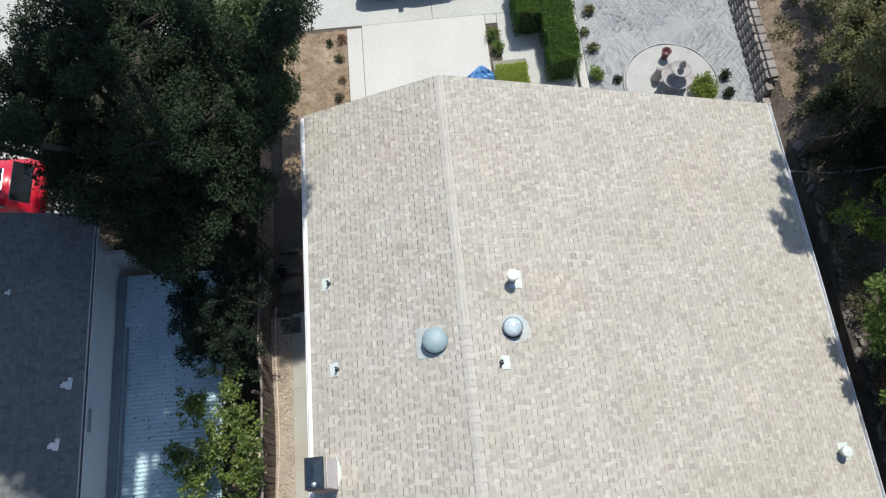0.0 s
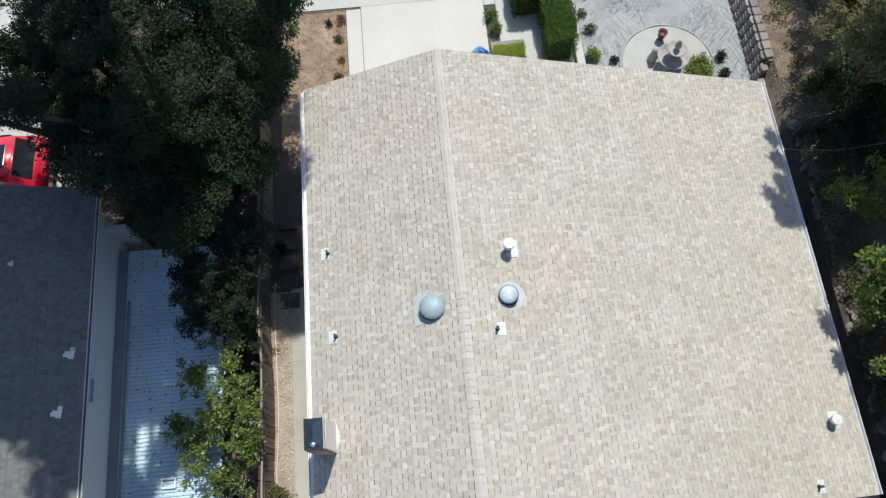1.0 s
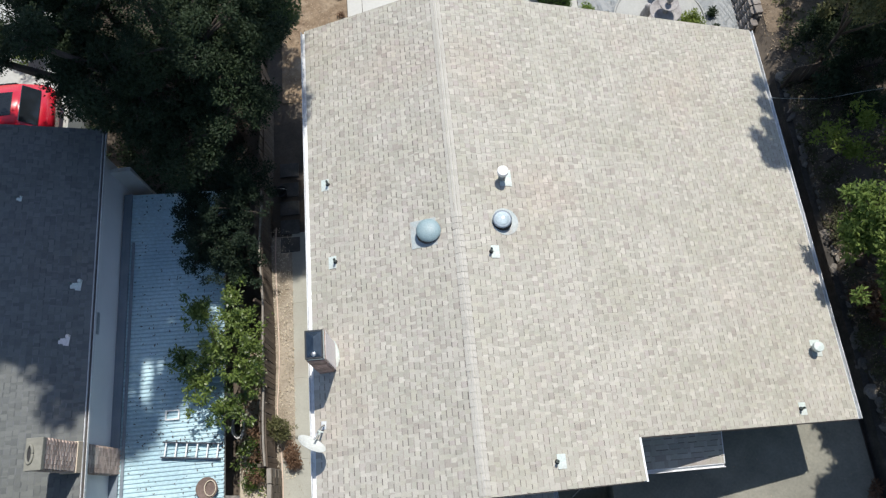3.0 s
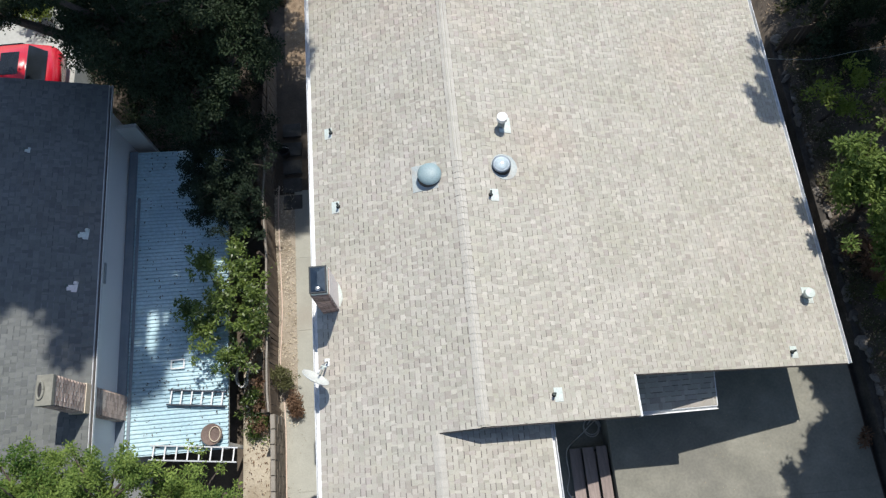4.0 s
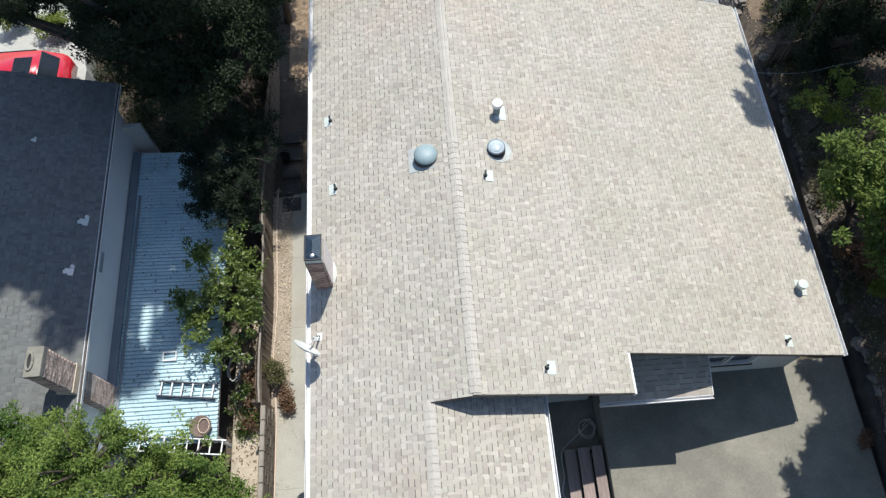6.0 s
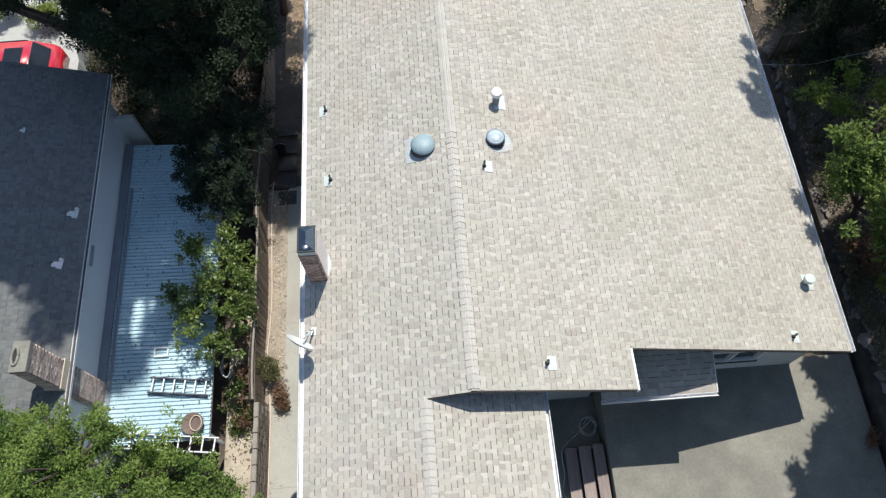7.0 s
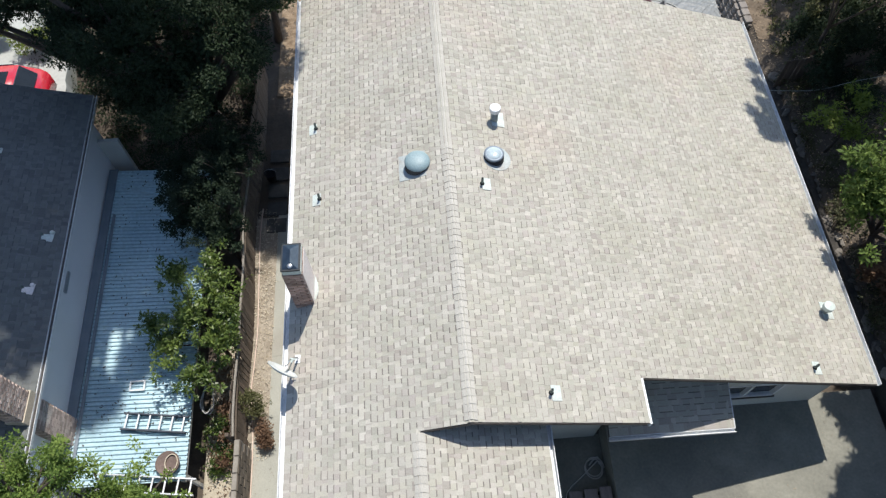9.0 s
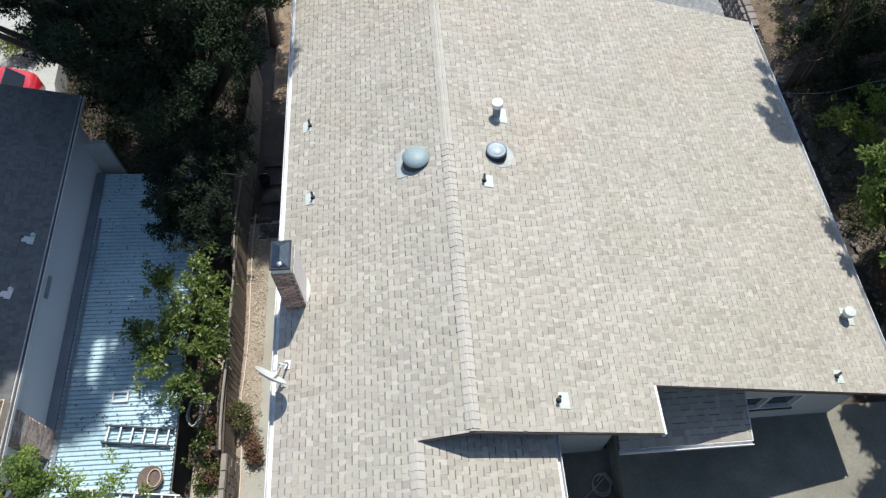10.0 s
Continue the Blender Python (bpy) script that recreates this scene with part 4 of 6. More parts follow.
tree("tree", "dusty olive tree above the block wall", "tree", (13.6, 12.8, 1.4),
     [(14.2, 12.6, 3.9, 1.2, 1.0), (14.8, 14.0, 4.3, 1.4, 1.2), (15.4, 12.2, 4.2, 1.4, 1.1), (14.4, 15.6, 3.8, 1.0, 0.9), (13.5, 11.4, 3.0, 0.9, 0.8)],
     "olive_leaf", 42000, 0.1, 19, 240, 0.25, 0.08, ragged=0.5, shell=0.3)
tree("shrub", "sparse yellow-green shrub on the bank", "shrub", (12.5, 6.2, 1.3),
     [(11.9, 6.2, 3.0, 0.5, 0.4), (12.4, 5.8, 2.9, 0.5, 0.4), (12.9, 6.6, 3.2, 0.6, 0.5), (13.6, 6.0, 3.2, 0.6, 0.5)], "lime_leaf", 2000, 0.12, 20, 80, 0.18, 0.04, ragged=True)
tree("shrub", "lime-green shrub on the bank", "shrub", (12.9, -0.2, 1.3), [(12.7, -0.2, 2.8, 0.5, 0.5), (12.3, 0.3, 2.7, 0.45, 0.4)], "lime_leaf", 1900, 0.11, 21, 30, 0.18, 0.04, ragged=True)
tree("shrub", "withered brown shrub on the bank", "shrub", (12.4, 1.7, 1.3), [(12.3, 1.7, 1.9, 0.5, 0.4), (12.6, 1.1, 1.8, 0.4, 0.3)], "brown_leaf", 1500, 0.13, 22, 30, 0.2, 0.03)
tree("shrub", "withered brown shrub at the patio edge", "shrub", (11.5, -3.4, 0.86), [(11.4, -3.4, 1.05, 0.16, 0.12), (11.5, -3.2, 1.0, 0.14, 0.1)], "brown_leaf", 320, 0.08, 23, 14, 0.1, 0.015)
tree("shrub", "green shrub with reddish base growing by the fence", "shrub", (-4.45, -0.55, 0.4), [(-4.58, -0.15, 1.1, 0.34, 0.3), (-4.42, -0.4, 0.9, 0.28, 0.26)], "olive_leaf", 2600, 0.06, 24, 70, 0.1, 0.03, ragged=True)
tree("shrub", "dark red-leaved shrub by the fence", "shrub", (-4.25, -1.0, 0.4), [(-4.25, -0.9, 0.75, 0.2, 0.2), (-4.2, -1.2, 0.65, 0.18, 0.16)], "brown_leaf", 1400, 0.07, 25, 30, 0.12, 0.02)
tree("shrub", "tangled green shrub beside the patio cover", "shrub", (-5.5, -0.7, -1.2), [(-5.5, -0.6, 0.4, 0.45, 0.5), (-5.4, -1.2, 0.1, 0.4, 0.4), (-5.6, -1.6, -0.1, 0.35, 0.3)], "citrus_leaf", 1500, 0.09, 26, 60, 0.15, 0.04, ragged=True)
tree("shrub", "dry reddish-brown tangled shrub beside the fence", "shrub", (-5.2, -0.9, -0.3), [(-5.3, -0.2, 0.3, 0.4, 0.4), (-5.15, -0.9, 0.2, 0.4, 0.4), (-5.4, -1.4, 0.1, 0.3, 0.3)], "brown_leaf", 1800, 0.08, 29, 70, 0.14, 0.04, ragged=True)
for sx, sy, sr, leaf in ((6.55, 15.97, 0.22, "olive_leaf"), (6.3, 15.1, 0.17, "olive_leaf"), (6.42, 14.38, 0.22, "olive_leaf"), (6.38, 13.2, 0.28, "feather_leaf"), (7.1, 13.05, 0.17, "dark_leaf"), (10.72, 12.76, 0.22, "dark_leaf"), (10.7, 12.08, 0.22, "dark_leaf"),
                        (3.05, 15.3, 0.24, "mid_leaf"), (3.15, 14.75, 0.25, "mid_leaf"), (-2.3, 15.75, 0.17, "brown_leaf"), (-2.75, 15.6, 0.13, "dark_leaf"), (-2.42, 14.9, 0.15, "dry_leaf"), (-2.35, 14.05, 0.13, "brown_leaf"), (-2.5, 13.35, 0.15, "dry_leaf"), (-2.3, 12.8, 0.11, "dry_leaf")):
    tree("small_shrub", "small low shrub planted in the front garden", "shrub", (sx, sy, 0.22), [(sx, sy, 0.22 + sr * 0.9, sr * 0.8, sr * 0.7), (sx + sr * 0.4, sy, 0.2 + sr * 0.7, sr * 0.5, sr * 0.5)], leaf, int(380 * (sr / 0.22) ** 2), 0.08, int(sx * 10 + sy * 7 + 90), 16, sr * 0.45, 0.018)


def hedge(name, label, spans, z0, z1, leaf, count, size, seed):
    """A clipped hedge: a near-black core as painted inner shade, leaves all over its faces."""
    rs = np.random.RandomState(seed)
    ob = thing(name, label, "hedge", (spans[0][0], spans[0][2], z0))
    pts = []
    area = [(x1 - x0) * (y1 - y0) + 2 * (x1 - x0 + y1 - y0) * (z1 - z0) for x0, x1, y0, y1 in spans]
    core = bmesh.new()
    for (x0, x1, y0, y1), a in zip(spans, area):
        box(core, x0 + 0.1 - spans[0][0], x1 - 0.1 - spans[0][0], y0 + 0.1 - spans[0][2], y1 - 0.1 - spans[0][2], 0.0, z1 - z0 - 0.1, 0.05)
        m = int(count * a / sum(area))
        q = rs.random((m, 3)) * [x1 - x0, y1 - y0, z1 - z0] + [x0, y0, z0]
        # few leaves on the south face, so the dark core reads as its shade
        face = rs.choice(8, m, p=[0.1, 0.1, 0.03, 0.1, 0.17, 0.17, 0.17, 0.16])
        q[face == 0, 0] = x0
        q[face == 1, 0] = x1
        q[face == 2, 1] = y0
        q[face == 3, 1] = y1
        q[face >= 4, 2] = z1
        pts.append(q)
    pts = np.concatenate(pts) + rs.normal(size=(sum(map(len, pts)), 3)) * 0.025
    pts += 0.03 * np.sin(pts[:, [1, 2, 0]] * 5)
    p, f = leaves(rs, pts, np.full(len(pts), 0.035), len(pts) * 2, size, -0.1)
    p -= np.array([spans[0][0], spans[0][2], z0])
    part("core", core, "hedge_shade_core", ob)
    part("foliage", fast_mesh("foliage", p, f), leaf, ob)
    return ob


M["litter_dark"] = leaf_surf("brown_leaf_specks", (0.16, 0.13, 0.09), (0.28, 0.23, 0.17), 0.1)
M["hedge_shade_core"] = surf("hedge_inner_shade", (0.012, 0.022, 0.008), (0.02, 0.035, 0.012), 8, 0.95, 0.6)
hedge("hedge", "clipped green hedge with a square corner by the pavement", [(4.75, 5.72, 13.2, 17.2), (3.85, 4.8, 15.2, 17.2)], 0.22, 1.5, "hedge_leaf", 26000, 0.06, 31)
hedge("low_hedge", "low clipped lime-green hedge in a planter", [(3.05, 4.02, 13.0, 13.9)], 0.3, 0.5, "bright_lime_leaf", 7000, 0.05, 32)
tree("shrub", "low yellow-green leafy shrub beside the fountain", "shrub", (9.75, 12.1, 0.24), [(9.6, 12.2, 0.5, 0.3, 0.2), (10.05, 12.15, 0.48, 0.3, 0.2), (9.85, 12.5, 0.5, 0.3, 0.2), (9.85, 11.9, 0.45, 0.3, 0.18)], "lime_leaf", 2200, 0.09, 33, 80, 0.12, 0.02)

tree("shrub", "dense dark shrub on the shady bank", "shrub", (13.4, 9.0, 1.3),
     [(12.9, 8.6, 2.4, 0.8, 0.6), (13.8, 9.4, 2.8, 1.0, 0.8), (13.0, 10.4, 2.3, 0.8, 0.6), (14.8, 8.4, 3.0, 1.0, 0.8), (14.6, 10.4, 2.8, 1.0, 0.8), (13.6, 7.6, 2.2, 0.7, 0.5)], "dark_leaf", 26000, 0.09, 41, 150, 0.28, 0.06)
rs = np.random.RandomState(77)
spots, sizes = [], []
for i in range(420):
    x, y = 12.05 + 4.5 * rs.random() ** 1.4, -8 + 17.4 * rs.random()
    spots.append((x, y, height(x, y) + 0.1 + 0.25 * rs.random()))
    sizes.append(0.12 + 0.22 * rs.random())
p, f = leaves(rs, spots, sizes, 26000, 0.1)
tagged(part("undergrowth", fast_mesh("undergrowth", p, f), "dry_leaf"), "low tangled undergrowth on the shady bank", "undergrowth", kind="stuff")
spots = [(12.2 + 3.5 * rs.random(), 9.6 + 9 * rs.random()) for i in range(160)]
p, f = leaves(rs, [(x, y, height(x, y) + 0.12) for x, y in spots], [0.1 + 0.15 * rs.random() for i in spots], 9000, 0.1)
tagged(part("undergrowth", fast_mesh("undergrowth", p, f), "olive_leaf"), "dry olive undergrowth above the block wall", "undergrowth", kind="stuff")


def scattered(name, label, material, rs, count, place, size):
    """Small dry leaves and chips lying about."""
    pts = np.array([place(rs) for i in range(count)])
    p, f = leaves(rs, pts, np.full(count, 0.004), count, size, 0.1)
    tagged(part(name, fast_mesh(name, p, f), material), label, "leaves", kind="stuff")


spots = [(-13.5 + 8.4 * rs.random(), 7.9 + 8.0 * rs.random()) for i in range(520)]
p, f = leaves(rs, [(x, y, height(x, y) + 0.35) for x, y in spots], [0.2 + 0.3 * rs.random() for i in spots], 42000, 0.1)
tagged(part("undergrowth", fast_mesh("undergrowth", p, f), "dark_leaf"), "dense dark undergrowth beneath the evergreen tree", "undergrowth", kind="stuff")
scattered("leaf_litter", "dead leaves on the pale soil behind the fence", "brown_leaf", rs, 700, lambda r_: (-5.95 + 1.1 * r_.random(), -0.9 - 3.5 * r_.random() ** 1.6, -0.23), 0.06)
scattered("leaf_litter", "brown dead leaves on the soil under the citrus tree", "brown_leaf", rs, 1600, lambda r_: (-5.95 + 1.1 * r_.random(), -1.2 + 3.4 * r_.random(), -0.23 + 0.06 * r_.random()), 0.07)
scattered("leaf_litter", "specks of dry leaf on the side walkway", "litter_dark", rs, 260, lambda r_: (-4.55 + 0.9 * r_.random() ** 1.7, -5.5 + 5.0 * r_.random(), 0.455), 0.035)
scattered("leaf_litter", "dry leaf litter on the soil strip by the fence", "pale_litter", rs, 3000, lambda r_: (-4.9 + 0.72 * r_.random(), -1.6 + 7.6 * r_.random(), 0.462), 0.045)
scattered("leaf_litter", "dry leaf litter and clods in the front garden bed", "litter", rs, 1800, lambda r_: (-4.3 + 2.15 * r_.random(), 10.75 + 5.3 * r_.random(), 0.29), 0.05)
scattered("leaf_litter", "dry leaf litter on the bank", "litter", rs, 14000, lambda r_: (lambda x, y: (x, y, height(x, y) + 0.02))(12.0 + 4 * r_.random() ** 1.3, -8 + 26 * r_.random()), 0.07)
scattered("leaf_litter", "fallen leaves in the shady gap beside the house", "litter", rs, 900, lambda r_: (10.1 + 1.5 * r_.random(), -0.9 + 11 * r_.random(), height(10.8, 3) + 0.03), 0.05)
scattered("leaf_litter", "dry leaves and grit strewn over the patio", "litter", rs, 420, lambda r_: (5 + 6.4 * r_.random() ** 0.6, -1.4 - 6.5 * r_.random(), 0.858), 0.035)


# ---- things on the roof ----
def slope_turn(x, sign):
    """The turn that lays z along the roof's normal; sign +1 on the east slope, -1 on the west."""
    return Euler((0, sign * math.atan(S), 0)).to_matrix().to_4x4()


def plate(bm_or_none, w, d, t=0.006):
    bm = bm_or_none or bmesh.new()
    return box(bm, -w / 2, w / 2, -d / 2, d / 2, 0.0, t, 0.002)


def roof_z(x):
    return east_z(x) if x > RIDGE_X else west_z(x)


def vent_pipe(x, y, off, tall=0.22):
    """A narrow vent pipe in a pale flashing plate."""
    sign = 1 if x > RIDGE_X else -1
    ob = thing("vent_pipe", "narrow old vent pipe in a pale metal flashing plate", "vent pipe", (x, y, roof_z(x)), "roof vent pipes")
    fl = part("flashing", plate(None, 0.20, 0.30, 0.013), "flash", ob, "pale green-white flashing")
    fl.matrix_local = Matrix.Translation((off, 0, -S * sign * off + 0.006)) @ slope_turn(x, sign)
    part("collar", lathe([(0.05, -0.03), (0.05, 0.03), (0.032, 0.055), (0.0, 0.055)], 16), "rubber", ob, smooth=False)
    part("pipe", lathe([(0.028, 0.0), (0.028, tall), (0.022, tall), (0.022, tall - 0.05), (0.0, tall - 0.05)], 16), "pipe", ob)
    return ob


for px, py, po in ((-2.22, 4.93, -0.07), (-2.1, 2.9, -0.07), (1.5, 2.56, 0.09), (2.36, -2.03, 0.1), (8.6, -1.27, 0.06)):
    vent_pipe(px, py, po)


def vent_cap(x, y, tall=0.42, finish="white"):
    """A stove-pipe vent: a pipe under a round rain cap."""
    ob = thing("roof_vent", finish.replace("flash", "pale grey") + " round-capped metal flue vent in a pale flashing", "roof vent", (x, y, roof_z(x)), "capped roof vents")
    fl = part("flashing", plate(None, 0.30, 0.42, 0.013), "flash", ob, "pale flashing plate")
    fl.matrix_local = Matrix.Translation((0.08, 0.02, -S * 0.08 + 0.006)) @ slope_turn(x, 1)
    part("pipe", lathe([(0.085, -0.06), (0.085, tall - 0.06), (0.0, tall - 0.06)], 24), "dull_pipe", ob, "dull metal pipe", True)
    part("cap", lathe([(0.118, tall - 0.1), (0.125, tall - 0.095), (0.125, tall + 0.01), (0.116, tall + 0.02), (0.0, tall + 0.035)], 32), finish, ob, "round rain cap")
    return ob


vent_cap(1.96, 4.40)
vent_cap(9.42, 0.16, 0.3, "flash")

sk = thing("tube_skylight", "tubular skylight with a frosted blue-grey dome", "skylight", (0.14, 3.15, roof_z(0.14) - 0.04), "tubular skylights")
fl = part("flashing", plate(None, 0.62, 0.66, 0.013), "blue_flash", sk, "weathered blue-grey flashing sheet")
fl.matrix_local = Matrix.Translation((-0.11, 0.0, -S * 0.11 + 0.042)) @ slope_turn(0, -1)
part("curb", lathe([(0.285, -0.09), (0.265, 0.17), (0.0, 0.17)], 40), "trim", sk, "dark turret", True)
part("dome", lathe([(0.272, 0.165), (0.28, 0.178), (0.272, 0.19), (0.262, 0.212), (0.225, 0.244), (0.162, 0.27), (0.085, 0.285), (0.0, 0.29)], 48), "dome", sk, "frosted dome", True)

sk = thing("tube_skylight", "tubular skylight with a clear dome in a metal ring", "skylight", (1.83, 3.3, roof_z(1.83) - 0.04), "tubular skylights")
fl = part("flashing", lathe([(0.33, 0.0), (0.33, 0.012), (0.0, 0.016)], 40), "blue_flash", sk, "grey round flashing")
fl.matrix_local = Matrix.Translation((0.07, 0.0, -S * 0.07 + 0.044)) @ slope_turn(2, 1)
part("curb", lathe([(0.235, -0.1), (0.222, 0.17), (0.0, 0.17)], 40), "rubber", sk, "dark turret", True)
part("ring", lathe([(0.165, 0.19), (0.214, 0.172), (0.22, 0.2), (0.195, 0.222), (0.165, 0.22)], 48), "ledger", sk, "grey metal ring", True)
part("reflector", lathe([(0.165, 0.195), (0.12, 0.2), (0.0, 0.2)], 40), "galv", sk, "bright reflector", True)
part("dome", lathe([(0.175, 0.214), (0.16, 0.232), (0.12, 0.248), (0.065, 0.257), (0.0, 0.26)], 40), "lens", sk, "cloudy clear dome", True)


# ---- chimneys ----
def bricks(parent, x0, x1, y0, y1, z0, z1, cap=300, clay="brick"):
    """Courses of bricks round an upright shaft, from the top down; past the cap they are joined. Places are relative to the parent."""
    L, H, D, J = 0.2, 0.062, 0.02, 0.011
    shapes = {}
    r = random.Random(3)

    def shape(w, axis):
        key = (round(w, 3), axis)
        if key not in shapes:
            size = (-w / 2, w / 2, -D, D) if axis == "x" else (-D, D, -w / 2, w / 2)
            shapes[key] = mesh_of(boxed(*size, -H / 2, H / 2, 0.004), "brick")
            shapes[key].materials.append(M[clay])
        return shapes[key]

    z, row, n, rest = z1 - H / 2, 0, 0, bmesh.new()
    while z - H / 2 > z0:
        for axis, a, b, fixed in (("x", x0, x1, y0), ("x", x0, x1, y1), ("y", y0, y1, x0), ("y", y0, y1, x1)):
            u = a + (0 if (row % 2) == (axis == "y") else -L / 2)
            while u < b - 0.01:
                u0, u1 = max(a, u), min(b, u + L)
                m, j = (u0 + u1) / 2, r.uniform(-0.003, 0.003)
                if u1 - u0 > 0.03:
                    if n < cap:
                        ob = part("brick", shape(u1 - u0, axis), clay, parent)
                        ob.location = (m, fixed + j, z) if axis == "x" else (fixed + j, m, z)
                    elif axis == "x":
                        box(rest, u0, u1, fixed - D, fixed + D, z - H / 2, z + H / 2)
                    else:
                        box(rest, fixed - D, fixed + D, u0, u1, z - H / 2, z + H / 2)
                    n += 1
                u += L + J
        z -= H + J
        row += 1
    if n > cap:
        tagged(part("bricks", rest, clay, parent), kind="stuff")
    else:
        rest.free()


CX0, CX1, CY0, CY1, CTOP = -2.56, -2.21, 0.35, 0.94, 6.86
ch = thing("chimney", "square red-brown brick chimney with a dark metal cap", "chimney", (-2.385, 0.645, west_z(-2.385)))
cz = CTOP - west_z(-2.385)
hx, hy = (CX1 - CX0) / 2, (CY1 - CY0) / 2
shaft = part("shaft", boxed(-hx + 0.012, hx - 0.012, -hy + 0.012, hy - 0.012, -0.25, cz), "mortar", ch, "brick shaft")
chimney_bricks = (shaft, -hx, hx, -hy, hy, -0.15, cz)
col = part("collar", boxed(-hx + 0.005, hx + 0.012, -hy + 0.005, hy - 0.005, cz, cz + 0.13, 0.006), "flash", ch, "pale metal collar")
spark = bmesh.new()
for sx in (-hx + 0.05, hx - 0.05):
    for sy in (-hy + 0.05, hy - 0.05):
        box(spark, sx - 0.012, sx + 0.012, sy - 0.012, sy + 0.012, cz + 0.12, cz + 0.17)
part("cap_post", spark, "cap_metal", ch)
cap_bm = bmesh.new()
w0, d0 = hx + 0.012, hy + 0.005
for z0_, z1_ in ((cz + 0.15, cz + 0.19),):
    box(cap_bm, -w0, w0, -d0, d0, z0_, z1_, 0.008)
part("cap", cap_bm, "cap_metal", ch, "dark metal cap rim")
lid = bmesh.new()
lo = [lid.verts.new((sx * (w0 - 0.035), sy * (d0 - 0.035), cz + 0.192)) for sx, sy in ((-1, -1), (1, -1), (1, 1), (-1, 1))]
t0, t1 = lid.verts.new((0, -d0 * 0.45, cz + 0.25)), lid.verts.new((0, d0 * 0.45, cz + 0.25))
for q in ((lo[0], lo[1], t0), (lo[1], lo[2], t1, t0), (lo[2], lo[3], t1), (lo[3], lo[0], t0, t1), (lo[3], lo[2], lo[1], lo[0])):
    lid.faces.new(q)
bmesh.ops.recalc_face_normals(lid, faces=lid.faces)
part("lid", lid, "lid_metal", ch, "hipped blue-grey metal lid")
# pale panel added so the east side looks like sunlit brick
part("facing", boxed(hx + 0.026, hx + 0.034, -hy + 0.02, hy + 0.02, -0.1, cz - 0.02, 0.002), "facing", ch, "pale pinkish panel standing in for sunlit brick on the ridge side")
# small bright dome added in place of a sun glint
part("lid_glint", lathe([(0.0, cz + 0.2), (0.05, cz + 0.2), (0.055, cz + 0.225), (0.03, cz + 0.25), (0.0, cz + 0.255)], 20, at=(0, -hy + 0.09, 0)), "aluminium", ch, "small bright dome standing in for the sun's glint on the lid")
fl = part("flashing", prism([(-0.06, -0.28), (0.0, -0.32), (0.07, -0.14), (0.05, 0.05), (0.0, 0.2), (-0.06, 0.3)], "z", 0.0, 0.013), "flash", ch, "white sheet flashing against the roof")
fl.matrix_local = Matrix.Translation((hx + 0.06, 0.1, west_z(CX1 + 0.06) - west_z(-2.385) + 0.008)) @ slope_turn(-2, -1)

# ---- the satellite dish ----
dish = thing("satellite_dish", "pale satellite dish on a bent mast at the roof edge", "satellite dish", (-2.5, -0.8, west_z(-2.5)))
part("foot", boxed(-0.07, 0.07, -0.09, 0.09, -0.01, 0.02, 0.004), "galv", dish)
part("mast", tube([(0, 0, 0.01), (0.0, 0.0, 0.12), (-0.06, -0.16, 0.46), (-0.12, -0.34, 0.60)], 0.02), "galv", dish, "bent grey mast", True)
face = Vector((0.54, 0.77, 0.34)).normalized()
turn = face.to_track_quat("Z", "Y").to_matrix().to_4x4()
at = Matrix.Translation((-0.17, -0.42, 0.62)) @ turn
bowl = lathe([(0.0, -0.06), (0.12, -0.052), (0.22, -0.03), (0.30, 0.0), (0.32, 0.012), (0.32, 0.0), (0.30, -0.014), (0.22, -0.044), (0.12, -0.066), (0.0, -0.074)], 40)
bowl.transform(at)
part("reflector", bowl, "dish", dish, "pale shallow reflector", True)
p0, p1 = at @ Vector((0, -0.3, -0.03)), at @ Vector((0, -0.2, 0.24))
part("arm", tube([p0, p1], 0.013), "dull_pipe", dish, "grey feed arm", True)
lnb = bmesh.new()
tube([p1, p1 - face * 0.07], [0.022, 0.026], lnb, 12)
tube([p1 + Vector((-0.06, 0.02, 0)), p1 + Vector((0.06, -0.02, 0))], 0.016, lnb, 10)
part("feed_head", lnb, "flash", dish, "pale grey feed head")


# ---- the steps beside the patio ----
st = thing("wooden_steps", "wide brown plank steps rising from the sunken floor", "steps", (3.45, -2.9, 0.0))
for i in range(3):
    x0 = 0.345 * i
    z1 = 0.21 * (i + 1)
    # risers far darker than treads: the shade on their west side painted in
    part("riser", boxed(x0 + 0.03, x0 + 0.06, -6.5, -0.02, 0.0 if i == 0 else z1 - 0.21, z1 - 0.045), "riser", st, "riser board with its shade put into the colour")
    part("tread", boxed(x0, x0 + (0.33 if i < 2 else 0.29), -6.5, 0.0, z1 - 0.045, z1, 0.006), "plank", st, "brown timber tread")
    part("support", boxed(x0 + 0.06, x0 + 0.27, -6.45, -6.4, 0.0, z1 - 0.05), "riser", st)
    part("support", boxed(x0 + 0.06, x0 + 0.27, -0.1, -0.05, 0.0, z1 - 0.05), "riser", st)
hose_pts = [(4.1, -2.25, 0.03), (4.35, -2.05, 0.03)]
for k in range(34):
    a = k * 0.42
    r = 0.22 + 0.06 * math.sin(k * 0.35)
    hose_pts.append((4.25 + r * math.cos(a), -2.35 + r * 1.05 * math.sin(a), 0.03 + 0.0015 * k))
hose_pts += [(3.9, -2.5, 0.04), (3.5, -2.8, 0.04), (3.38, -3.05, 0.03), (3.39, -3.6, 0.03), (3.28, -4.0, 0.03), (3.4, -4.3, 0.03), (3.28, -4.7, 0.03), (3.38, -5.2, 0.03), (3.28, -5.9, 0.03)]
